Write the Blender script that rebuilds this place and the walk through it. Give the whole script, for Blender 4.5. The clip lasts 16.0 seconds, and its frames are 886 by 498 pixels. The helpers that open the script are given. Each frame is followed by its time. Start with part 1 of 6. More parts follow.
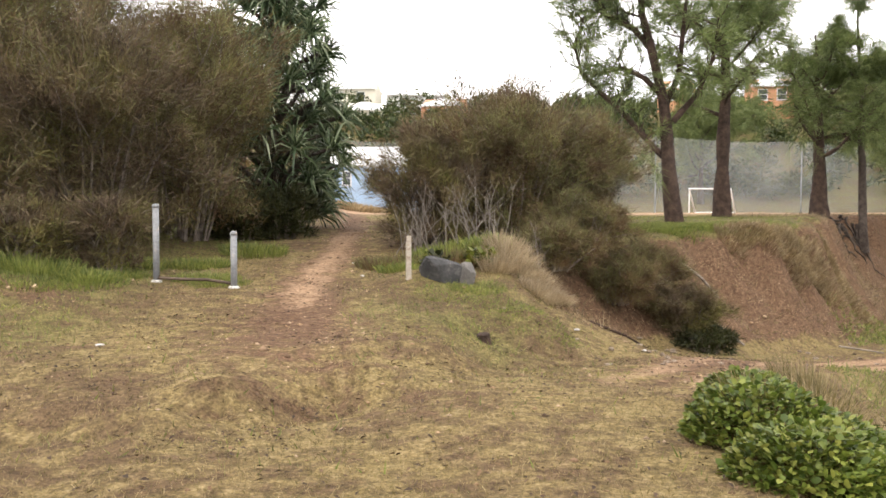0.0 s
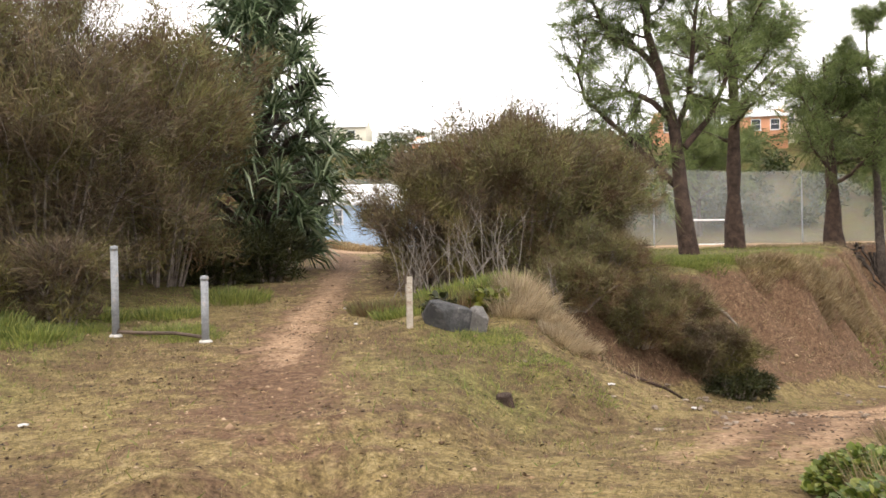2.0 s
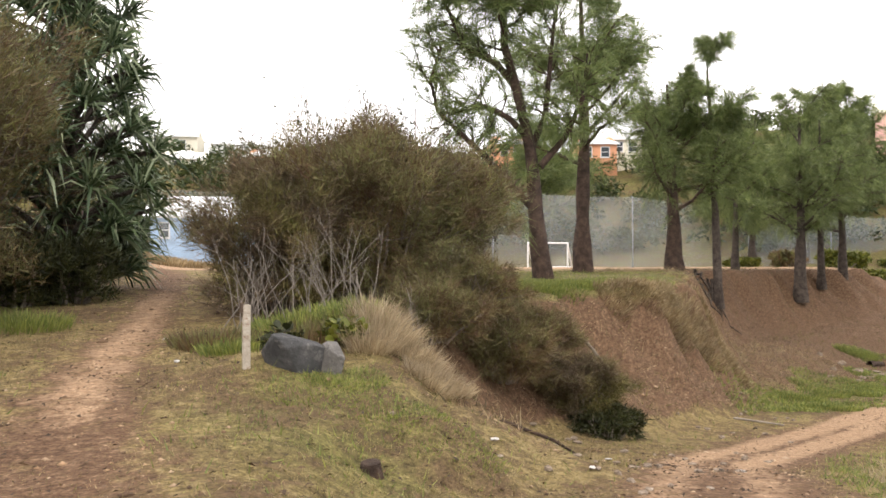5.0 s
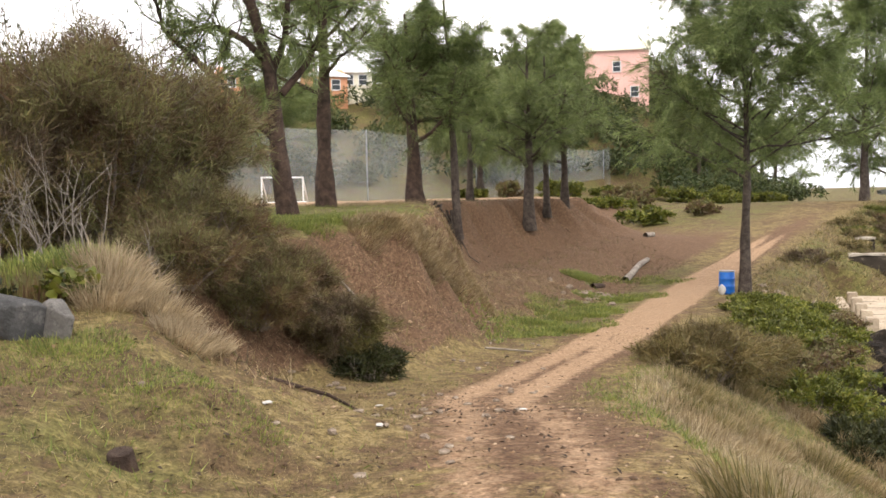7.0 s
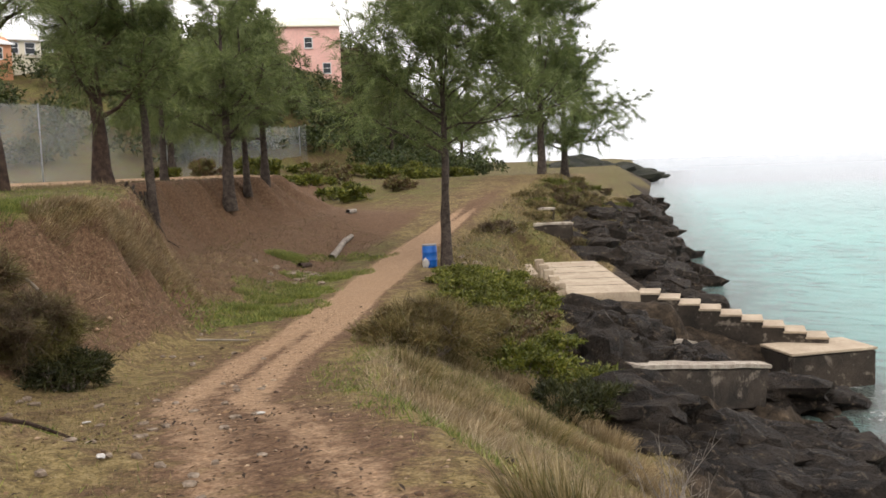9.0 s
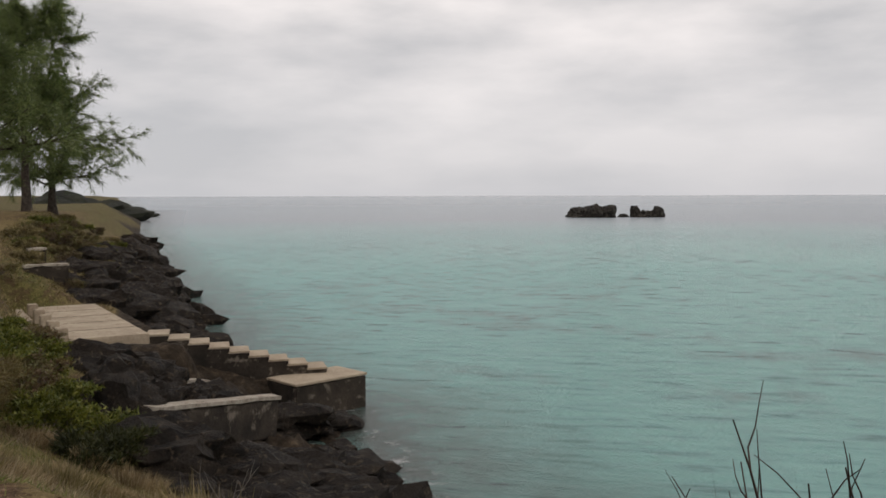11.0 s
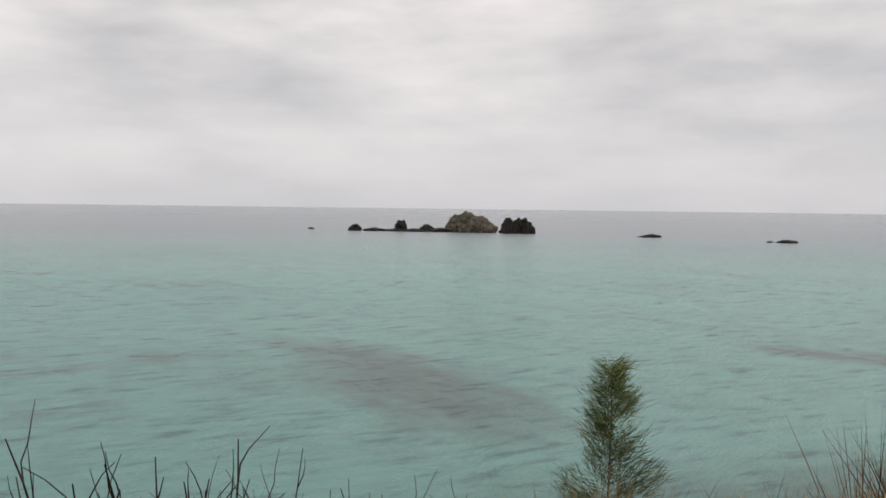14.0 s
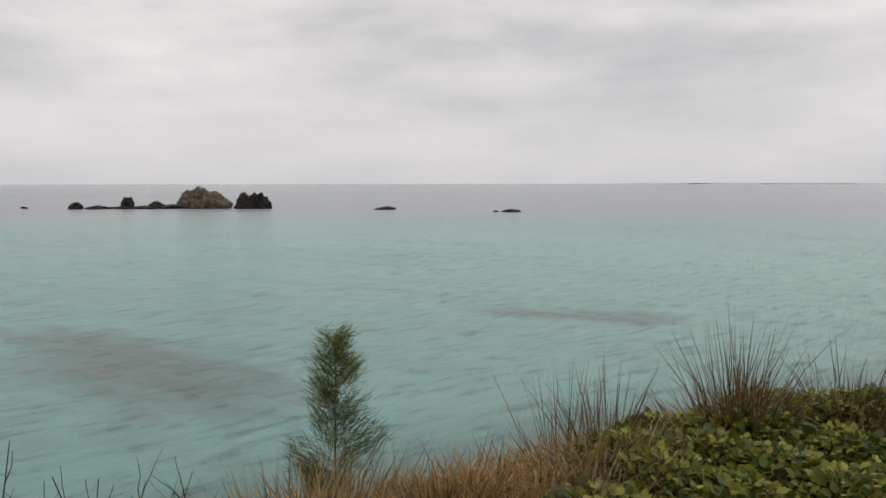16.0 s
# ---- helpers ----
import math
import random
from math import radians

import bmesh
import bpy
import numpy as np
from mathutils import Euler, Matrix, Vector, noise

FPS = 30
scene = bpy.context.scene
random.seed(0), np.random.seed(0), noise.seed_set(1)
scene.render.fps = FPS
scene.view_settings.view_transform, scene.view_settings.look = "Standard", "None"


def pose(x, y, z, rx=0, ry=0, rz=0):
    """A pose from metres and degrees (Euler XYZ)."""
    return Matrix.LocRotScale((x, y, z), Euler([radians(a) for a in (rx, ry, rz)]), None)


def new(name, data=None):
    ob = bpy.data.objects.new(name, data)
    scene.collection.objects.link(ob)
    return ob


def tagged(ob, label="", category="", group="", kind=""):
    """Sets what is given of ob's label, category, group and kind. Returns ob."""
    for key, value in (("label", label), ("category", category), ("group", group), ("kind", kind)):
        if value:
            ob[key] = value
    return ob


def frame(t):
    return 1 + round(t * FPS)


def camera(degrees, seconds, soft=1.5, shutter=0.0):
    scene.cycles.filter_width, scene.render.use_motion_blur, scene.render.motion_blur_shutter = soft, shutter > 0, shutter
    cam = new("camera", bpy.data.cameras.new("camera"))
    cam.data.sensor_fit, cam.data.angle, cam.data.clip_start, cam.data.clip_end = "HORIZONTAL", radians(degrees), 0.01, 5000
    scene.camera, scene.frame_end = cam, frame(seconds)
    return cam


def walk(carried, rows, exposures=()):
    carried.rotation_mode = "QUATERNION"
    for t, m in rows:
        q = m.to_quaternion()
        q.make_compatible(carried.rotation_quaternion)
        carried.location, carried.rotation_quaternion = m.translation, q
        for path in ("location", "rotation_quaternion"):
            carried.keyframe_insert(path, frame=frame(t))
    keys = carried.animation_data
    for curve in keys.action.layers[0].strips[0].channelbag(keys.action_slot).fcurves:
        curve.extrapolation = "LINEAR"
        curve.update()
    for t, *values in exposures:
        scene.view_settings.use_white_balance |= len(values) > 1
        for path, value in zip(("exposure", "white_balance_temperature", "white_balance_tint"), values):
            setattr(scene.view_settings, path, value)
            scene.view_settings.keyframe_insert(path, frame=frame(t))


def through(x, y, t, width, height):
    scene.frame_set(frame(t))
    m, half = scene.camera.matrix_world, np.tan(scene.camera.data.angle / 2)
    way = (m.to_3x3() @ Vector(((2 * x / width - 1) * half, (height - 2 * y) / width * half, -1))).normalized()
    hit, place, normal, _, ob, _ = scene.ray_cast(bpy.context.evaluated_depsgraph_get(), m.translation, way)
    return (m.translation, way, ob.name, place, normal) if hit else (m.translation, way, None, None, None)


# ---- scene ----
cam = camera(52.42, 16.0, soft=1.6)
PATH = [
    (0.0, pose(0.000, 0.000, 1.550, 87.52, -0.04, 0.00)),
    (0.5, pose(-0.037, 0.445, 1.590, 89.49, 2.91, -0.10)),
    (1.0, pose(-0.102, 0.864, 1.579, 90.01, 1.39, -1.55)),
    (1.5, pose(-0.188, 1.235, 1.552, 90.12, 0.64, -3.98)),
    (2.0, pose(-0.155, 1.766, 1.532, 89.91, 1.16, -0.49)),
    (2.5, pose(-0.208, 2.202, 1.552, 89.92, 1.15, -0.09)),
    (3.0, pose(-0.276, 2.527, 1.574, 89.94, 1.87, -3.26)),
    (3.2, pose(-0.262, 2.696, 1.584, 91.30, 2.01, -3.20)),
    (5.3, pose(-0.281, 3.849, 1.574, 90.98, 0.33, -14.10)),
    (5.5, pose(-0.307, 4.015, 1.566, 92.02, 1.11, -16.57)),
    (6.0, pose(-0.291, 4.321, 1.578, 89.92, 1.94, -20.95)),
    (6.5, pose(-0.274, 4.534, 1.558, 88.89, 1.02, -23.09)),
    (7.0, pose(-0.269, 4.775, 1.570, 86.64, 1.23, -28.04)),
    (7.5, pose(-0.239, 5.198, 1.581, 83.75, 2.40, -32.61)),
    (8.0, pose(-0.150, 5.433, 1.551, 85.04, 1.33, -35.20)),
    (8.2, pose(-0.101, 5.489, 1.558, 84.83, 1.24, -37.65)),
    (10.3, pose(-0.466, 5.758, 1.681, 86.45, 2.41, -66.44)),
    (10.5, pose(-0.605, 5.831, 1.685, 86.55, 1.81, -70.59)),
    (11.0, pose(-0.964, 5.959, 1.700, 86.53, 0.18, -79.00)),
    (11.5, pose(-1.260, 6.003, 1.782, 85.97, 0.09, -85.23)),
    (12.0, pose(-1.449, 5.998, 1.838, 86.42, -0.11, -90.91)),
    (12.5, pose(-1.575, 5.953, 1.874, 87.09, -0.29, -98.27)),
    (13.0, pose(-1.608, 5.884, 1.862, 87.17, -0.58, -106.32)),
    (13.5, pose(-1.622, 5.876, 1.849, 86.88, 0.01, -114.85)),
    (14.0, pose(-1.664, 5.887, 1.853, 87.34, -0.72, -121.39)),
    (14.5, pose(-1.700, 5.888, 1.849, 86.67, -0.81, -125.02)),
    (15.0, pose(-1.720, 5.879, 1.847, 86.27, -0.64, -128.94)),
    (15.5, pose(-1.758, 5.875, 1.849, 86.11, -0.36, -131.64)),
    (16.0, pose(-1.883, 5.898, 1.861, 85.77, 0.08, -138.00)),
]
walk(cam, PATH, [(0.0, 1.55), (1.5, 1.45), (3.2, 1.55), (5.3, 1.36), (6.0, 1.15), (7.0, 1.42), (7.5, 1.56), (8.3, 1.48), (10.3, -0.48), (11.0, -0.32), (16.0, -0.34)])

# ---- world and sun: an overcast day by the sea ----
SUN_EL, SUN_AZ = 52.0, 215.0
world = bpy.data.worlds.new("overcast_sky")
scene.world = world
world.use_nodes = True
wn = world.node_tree.nodes
wl = world.node_tree.links
wn.clear()
w_out = wn.new("ShaderNodeOutputWorld")
w_bg = wn.new("ShaderNodeBackground")
w_sky = wn.new("ShaderNodeTexSky")
w_sky.sky_type = "NISHITA"
w_sky.sun_disc = False
w_sky.sun_elevation, w_sky.sun_rotation = radians(SUN_EL), radians(SUN_AZ)
w_co = wn.new("ShaderNodeTexCoord")
w_map = wn.new("ShaderNodeMapping")
w_map.inputs["Scale"].default_value = (1.5, 1.5, 5.0)
w_n1 = wn.new("ShaderNodeTexNoise")
w_n1.inputs["Scale"].default_value = 2.1
w_n1.inputs["Detail"].default_value = 7
w_n1.inputs["Roughness"].default_value = 0.5
w_ramp = wn.new("ShaderNodeValToRGB")
w_ramp.color_ramp.elements[0].position = 0.33
w_ramp.color_ramp.elements[0].color = (0.62, 0.61, 0.62, 1)
w_ramp.color_ramp.elements[1].position = 0.66
w_ramp.color_ramp.elements[1].color = (1.20, 1.12, 1.09, 1)
w_mix = wn.new("ShaderNodeMixRGB")
w_mix.inputs[0].default_value = 0.96
w_dim = wn.new("ShaderNodeMixRGB")
w_dim.blend_type = "MULTIPLY"
w_dim.inputs[0].default_value = 1.0
w_dim.inputs[2].default_value = (0.10, 0.10, 0.10, 1)
w_sep = wn.new("ShaderNodeSeparateXYZ")
w_hz = wn.new("ShaderNodeMapRange")
w_hz.inputs[1].default_value, w_hz.inputs[2].default_value = 0.0, 0.22
w_hz.inputs[3].default_value, w_hz.inputs[4].default_value = 0.80, 0.0
w_veil = wn.new("ShaderNodeMixRGB")
w_veil.inputs[2].default_value = (0.66, 0.66, 0.69, 1)
wl.new(w_co.outputs["Generated"], w_map.inputs["Vector"])
wl.new(w_map.outputs[0], w_n1.inputs["Vector"])
wl.new(w_n1.outputs["Fac"], w_ramp.inputs[0])
wl.new(w_sky.outputs[0], w_dim.inputs[1])
wl.new(w_dim.outputs[0], w_mix.inputs[1])
wl.new(w_co.outputs["Generated"], w_sep.inputs[0])
wl.new(w_sep.outputs["Z"], w_hz.inputs[0])
wl.new(w_hz.outputs[0], w_veil.inputs[0])
wl.new(w_ramp.outputs[0], w_veil.inputs[1])
wl.new(w_veil.outputs[0], w_mix.inputs[2])
wl.new(w_mix.outputs[0], w_bg.inputs["Color"])
w_bg.inputs["Strength"].default_value = 1.1
wl.new(w_bg.outputs[0], w_out.inputs["Surface"])

sun_data = bpy.data.lights.new("sun", "SUN")
sun_data.energy, sun_data.angle, sun_data.color = 0.6, radians(25), (1.0, 0.96, 0.9)
sun = new("sun", sun_data)
sun.matrix_world = pose(0, 0, 30, 90 - SUN_EL, 0, 180 - SUN_AZ)


# ---- materials ----
def nodes_of(name):
    m = bpy.data.materials.new(name)
    m.use_nodes = True
    nt = m.node_tree
    bsdf = nt.nodes["Principled BSDF"]
    bsdf.inputs["Specular IOR Level"].default_value = 0.3
    return m, nt, bsdf


def noise_node(nt, scale, detail=4, rough=0.6, vec=None):
    n = nt.nodes.new("ShaderNodeTexNoise")
    n.inputs["Scale"].default_value, n.inputs["Detail"].default_value = scale, detail
    n.inputs["Roughness"].default_value = rough
    if vec is None:
        vec = nt.nodes.new("ShaderNodeTexCoord").outputs["Object"]
    nt.links.new(vec, n.inputs["Vector"])
    return n


def ramp_node(nt, fac, *stops):
    r = nt.nodes.new("ShaderNodeValToRGB")
    el = r.color_ramp.elements
    while len(el) < len(stops):
        el.new(0.5)
    for e, (p, c) in zip(el, stops):
        e.position, e.color = p, (*c, 1)
    nt.links.new(fac, r.inputs[0])
    return r.outputs[0]


def mix_node(nt, fac, a, b, mode="MIX"):
    m = nt.nodes.new("ShaderNodeMixRGB")
    m.blend_type = mode
    for sock, v in zip(m.inputs, (fac, a, b)):
        if isinstance(v, (int, float)):
            sock.default_value = v
        elif isinstance(v, tuple):
            sock.default_value = (*v, 1)
        else:
            nt.links.new(v, sock)
    return m.outputs[0]


def bump_node(nt, height, strength, dist, bsdf):
    b = nt.nodes.new("ShaderNodeBump")
    b.inputs["Strength"].default_value, b.inputs["Distance"].default_value = strength, dist
    nt.links.new(height, b.inputs["Height"])
    nt.links.new(b.outputs[0], bsdf.inputs["Normal"])


def rough_mat(name, c1, c2, scale=6.0, fine=60.0, rough=0.85, bump=0.4, dist=0.02, c3=None, metal=0.0):
    """A weathered surface: blotches at one scale, grain at another, with relief."""
    m, nt, bsdf = nodes_of(name)
    a = noise_node(nt, scale, 5)
    b = noise_node(nt, fine, 6, 0.7)
    col = ramp_node(nt, a.outputs["Fac"], (0.35, c1), (0.65, c2))
    grain = ramp_node(nt, b.outputs["Fac"], (0.3, (0.62, 0.62, 0.62)), (0.7, (1.15, 1.15, 1.15)))
    col = mix_node(nt, 0.8, col, grain, "MULTIPLY")
    if c3:
        spot = noise_node(nt, scale * 2.3, 6, 0.7)
        f = ramp_node(nt, spot.outputs["Fac"], (0.56, (0, 0, 0)), (0.66, (1, 1, 1)))
        col = mix_node(nt, f, col, c3)
    nt.links.new(col, bsdf.inputs["Base Color"])
    bsdf.inputs["Roughness"].default_value, bsdf.inputs["Metallic"].default_value = rough, metal
    bump_node(nt, b.outputs["Fac"], bump, dist, bsdf)
    return m


def leaf_mat(name, *cols, rough=0.55, through=0.25, tone=1.0, drift=None):
    """Foliage: every leaf its own shade, some light coming through."""
    m, nt, bsdf = nodes_of(name)
    g = nt.nodes.new("ShaderNodeNewGeometry")
    stops = [(i / max(1, len(cols) - 1), c) for i, c in enumerate(cols)]
    col = ramp_node(nt, g.outputs["Random Per Island"], *stops)
    big = noise_node(nt, 1.3, 5, 0.65)
    shade = ramp_node(nt, big.outputs["Fac"], (0.32, (0.50, 0.50, 0.52)), (0.66, (1.34, 1.32, 1.22)))
    col = mix_node(nt, 0.9, col, shade, "MULTIPLY")
    if drift:
        zone = noise_node(nt, 1.1, 5, 0.7)
        col = mix_node(nt, ramp_node(nt, zone.outputs["Fac"], (0.44, (0, 0, 0)), (0.60, (1, 1, 1))), col, drift, "MULTIPLY")
    if tone != 1.0:
        col = mix_node(nt, 1.0, col, (tone, tone, tone), "MULTIPLY")
    nt.links.new(col, bsdf.inputs["Base Color"])
    bsdf.inputs["Roughness"].default_value = rough
    if through:
        tr = nt.nodes.new("ShaderNodeBsdfTranslucent")
        nt.links.new(col, tr.inputs["Color"])
        mx = nt.nodes.new("ShaderNodeMixShader")
        mx.inputs[0].default_value = through
        nt.links.new(bsdf.outputs[0], mx.inputs[1])
        nt.links.new(tr.outputs[0], mx.inputs[2])
        nt.links.new(mx.outputs[0], nt.nodes["Material Output"].inputs["Surface"])
    return m


def attr(nt, name):
    a = nt.nodes.new("ShaderNodeAttribute")
    a.attribute_name = name
    return a.outputs["Fac"]


def ground_mat():
    m, nt, bsdf = nodes_of("ground")
    co = nt.nodes.new("ShaderNodeTexCoord").outputs["Object"]
    big, mid, fin = (noise_node(nt, s, 6, 0.65, co) for s in (0.55, 3.2, 34.0))
    tuft = noise_node(nt, 11.0, 5, 0.75, co)
    # straw-coloured, half-dry lawn with greener patches
    dry = ramp_node(nt, tuft.outputs["Fac"], (0.3, (0.11, 0.074, 0.034)), (0.5, (0.30, 0.215, 0.10)), (0.7, (0.46, 0.35, 0.19)))
    green = ramp_node(nt, tuft.outputs["Fac"], (0.3, (0.05, 0.07, 0.014)), (0.55, (0.125, 0.145, 0.034)), (0.75, (0.22, 0.225, 0.065)))
    f_green = mix_node(nt, 1.0, attr(nt, "green"), ramp_node(nt, mid.outputs["Fac"], (0.35, (0.4, 0.4, 0.4)), (0.6, (1, 1, 1))), "MULTIPLY")
    col = mix_node(nt, f_green, dry, green)
    blend = mix_node(nt, 0.55, big.outputs["Fac"], mid.outputs["Fac"])
    patch = ramp_node(nt, blend, (0.45, (0, 0, 0)), (0.56, (0.9, 0.9, 0.9)))
    soil = ramp_node(nt, tuft.outputs["Fac"], (0.3, (0.062, 0.039, 0.022)), (0.7, (0.215, 0.14, 0.08)))
    col = mix_node(nt, patch, col, soil)
    # bare red-brown earth
    earth = ramp_node(nt, tuft.outputs["Fac"], (0.28, (0.072, 0.043, 0.026)), (0.5, (0.165, 0.098, 0.058)), (0.72, (0.32, 0.215, 0.135)))
    f_d = ramp_node(nt, mix_node(nt, 0.65, attr(nt, "dirt"), mid.outputs["Fac"], "LINEAR_LIGHT"), (0.35, (0, 0, 0)), (0.7, (1, 1, 1)))
    col = mix_node(nt, f_d, col, earth)
    # pale sandy wheel track
    sand = ramp_node(nt, tuft.outputs["Fac"], (0.3, (0.26, 0.15, 0.083)), (0.7, (0.60, 0.425, 0.275)))
    f_s = ramp_node(nt, mix_node(nt, 0.4, attr(nt, "sand"), mid.outputs["Fac"], "LINEAR_LIGHT"), (0.32, (0, 0, 0)), (0.62, (1, 1, 1)))
    col = mix_node(nt, f_s, col, sand)
    # wet dark shore rock
    rock = ramp_node(nt, mid.outputs["Fac"], (0.3, (0.014, 0.010, 0.007)), (0.55, (0.06, 0.045, 0.031)), (0.75, (0.17, 0.125, 0.085)))
    f_r = ramp_node(nt, mix_node(nt, 0.5, attr(nt, "rock"), mid.outputs["Fac"], "LINEAR_LIGHT"), (0.4, (0, 0, 0)), (0.65, (1, 1, 1)))
    col = mix_node(nt, f_r, col, rock)
    grain = ramp_node(nt, fin.outputs["Fac"], (0.32, (0.28, 0.27, 0.26)), (0.68, (0.98, 0.96, 0.93)))
    col = mix_node(nt, 0.9, col, grain, "MULTIPLY")
    nt.links.new(col, bsdf.inputs["Base Color"])
    bsdf.inputs["Roughness"].default_value = 0.95
    bsdf.inputs["Specular IOR Level"].default_value = 0.15
    hsum = mix_node(nt, 0.5, tuft.outputs["Fac"], fin.outputs["Fac"])
    bump_node(nt, hsum, 0.8, 0.05, bsdf)
    return m


def sea_mat():
    m, nt, bsdf = nodes_of("sea_water")
    co = nt.nodes.new("ShaderNodeTexCoord").outputs["Object"]
    mp = nt.nodes.new("ShaderNodeMapping")
    mp.inputs["Rotation"].default_value = (0, 0, radians(20))
    mp.inputs["Scale"].default_value = (1.0, 2.1, 1.0)
    nt.links.new(co, mp.inputs["Vector"])
    reef = noise_node(nt, 0.034, 6, 0.55, mp.outputs[0])
    reef.inputs["Distortion"].default_value = 0.6
    sandy = noise_node(nt, 0.006, 2, 0.5, co)
    shallow = ramp_node(nt, sandy.outputs["Fac"], (0.35, (0.175, 0.40, 0.37)), (0.65, (0.27, 0.50, 0.455)))
    speck = noise_node(nt, 0.22, 6, 0.65, mp.outputs[0])
    ragged = mix_node(nt, 0.5, reef.outputs["Fac"], speck.outputs["Fac"])
    dark = ramp_node(nt, ragged, (0.50, (0, 0, 0)), (0.66, (0.30, 0.30, 0.30)))
    bed = ramp_node(nt, mix_node(nt, 1.0, attr(nt, "reef"), ragged, "LINEAR_LIGHT"), (0.45, (0, 0, 0)), (0.95, (0.78, 0.78, 0.78)))
    dark = mix_node(nt, 1.0, dark, bed, "LIGHTEN")
    col = mix_node(nt, dark, shallow, (0.135, 0.155, 0.155))
    # short wavelets: their shaded faces painted into the colour as dark streaks
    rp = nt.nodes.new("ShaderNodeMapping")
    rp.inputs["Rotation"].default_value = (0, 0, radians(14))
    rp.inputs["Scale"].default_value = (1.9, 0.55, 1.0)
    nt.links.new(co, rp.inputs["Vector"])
    ripple_shade = noise_node(nt, 0.75, 5, 0.6, rp.outputs[0])
    col = mix_node(nt, 1.0, col, ramp_node(nt, ripple_shade.outputs["Fac"], (0.32, (0.55, 0.60, 0.62)), (0.45, (0.94, 0.95, 0.95)), (0.66, (1.07, 1.06, 1.05))), "MULTIPLY")
    # greyer blue with distance: haze and sky sheen put into the water colour
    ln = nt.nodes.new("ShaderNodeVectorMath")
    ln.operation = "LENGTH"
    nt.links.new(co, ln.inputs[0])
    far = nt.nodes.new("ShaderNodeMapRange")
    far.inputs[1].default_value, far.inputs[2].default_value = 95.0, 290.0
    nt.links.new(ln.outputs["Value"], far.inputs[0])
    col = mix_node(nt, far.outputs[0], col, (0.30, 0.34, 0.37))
    # brown weed and rock showing through close to the shore
    weed = noise_node(nt, 0.5, 5, 0.6, co)
    f_w = mix_node(nt, 1.0, attr(nt, "shore"), ramp_node(nt, weed.outputs["Fac"], (0.3, (0.6, 0.6, 0.6)), (0.6, (1, 1, 1))), "MULTIPLY")
    col = mix_node(nt, f_w, col, (0.075, 0.075, 0.065))
    foam = noise_node(nt, 1.1, 6, 0.7, co)
    f_f = mix_node(nt, 1.0, ramp_node(nt, attr(nt, "shore"), (0.80, (0, 0, 0)), (0.97, (1, 1, 1))), ramp_node(nt, foam.outputs["Fac"], (0.57, (0, 0, 0)), (0.66, (0.8, 0.8, 0.8))), "MULTIPLY")
    col = mix_node(nt, f_f, col, (0.62, 0.62, 0.60))
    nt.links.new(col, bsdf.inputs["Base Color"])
    bsdf.inputs["Roughness"].default_value = 0.22
    bsdf.inputs["IOR"].default_value = 1.33
    bsdf.inputs["Specular IOR Level"].default_value = 0.35
    wp = nt.nodes.new("ShaderNodeMapping")
    wp.inputs["Rotation"].default_value = (0, 0, radians(18))
    wp.inputs["Scale"].default_value = (1.5, 0.5, 1.0)
    nt.links.new(co, wp.inputs["Vector"])
    w1 = noise_node(nt, 0.55, 8, 0.72, wp.outputs[0])
    bump_node(nt, w1.outputs["Fac"], 0.9, 0.8, bsdf)
    return m


M_GROUND, M_SEA = ground_mat(), sea_mat()
M_BARK = rough_mat("casuarina_bark", (0.036, 0.026, 0.020), (0.105, 0.082, 0.067), 4, 16, 0.95, 1.0, 0.08)
M_BARK_RED = rough_mat("old_trunk_bark", (0.028, 0.017, 0.012), (0.10, 0.064, 0.046), 4, 14, 0.95, 1.0, 0.08)
M_TWIG = rough_mat("dry_twig", (0.10, 0.08, 0.068), (0.27, 0.225, 0.19), 8, 60, 0.95)
M_PALE_TWIG = rough_mat("bleached_twig", (0.15, 0.125, 0.105), (0.28, 0.245, 0.21), 8, 60, 0.95)
M_NEEDLE = leaf_mat("casuarina_needles", (0.048, 0.066, 0.021), (0.095, 0.125, 0.038), (0.145, 0.18, 0.058), (0.20, 0.23, 0.10), tone=1.22)
M_SCRUB = leaf_mat("tamarisk_twigs", (0.085, 0.056, 0.036), (0.15, 0.11, 0.054), (0.18, 0.155, 0.064), (0.155, 0.17, 0.058), (0.24, 0.22, 0.09), drift=(0.78, 0.60, 0.72), tone=0.92)
M_SCRUB_BROWN = leaf_mat("brown_scrub_twigs", (0.07, 0.047, 0.034), (0.145, 0.098, 0.066), (0.22, 0.155, 0.10), (0.14, 0.13, 0.058), drift=(0.92, 1.12, 0.62), tone=0.84)
M_PANDAN = leaf_mat("pandanus_leaves", (0.030, 0.050, 0.022), (0.060, 0.095, 0.042), (0.12, 0.16, 0.08), (0.30, 0.34, 0.22), rough=0.4, through=0.12)
M_LEAF = leaf_mat("broad_green_leaves", (0.052, 0.066, 0.009), (0.125, 0.15, 0.02), (0.20, 0.215, 0.034), (0.30, 0.285, 0.06), rough=0.45, tone=0.66)
M_CREEPER = leaf_mat("creeper_leaves", (0.035, 0.055, 0.009), (0.10, 0.13, 0.02), (0.20, 0.22, 0.035), (0.36, 0.33, 0.075), rough=0.45, tone=1.12)
M_WEED = leaf_mat("fresh_weed_leaves", (0.040, 0.064, 0.010), (0.10, 0.14, 0.022), (0.165, 0.205, 0.038), (0.26, 0.27, 0.06), rough=0.45, tone=0.9)
M_DARK_LEAF = leaf_mat("dark_shrub_leaves", (0.017, 0.020, 0.007), (0.036, 0.042, 0.012), (0.062, 0.060, 0.018))
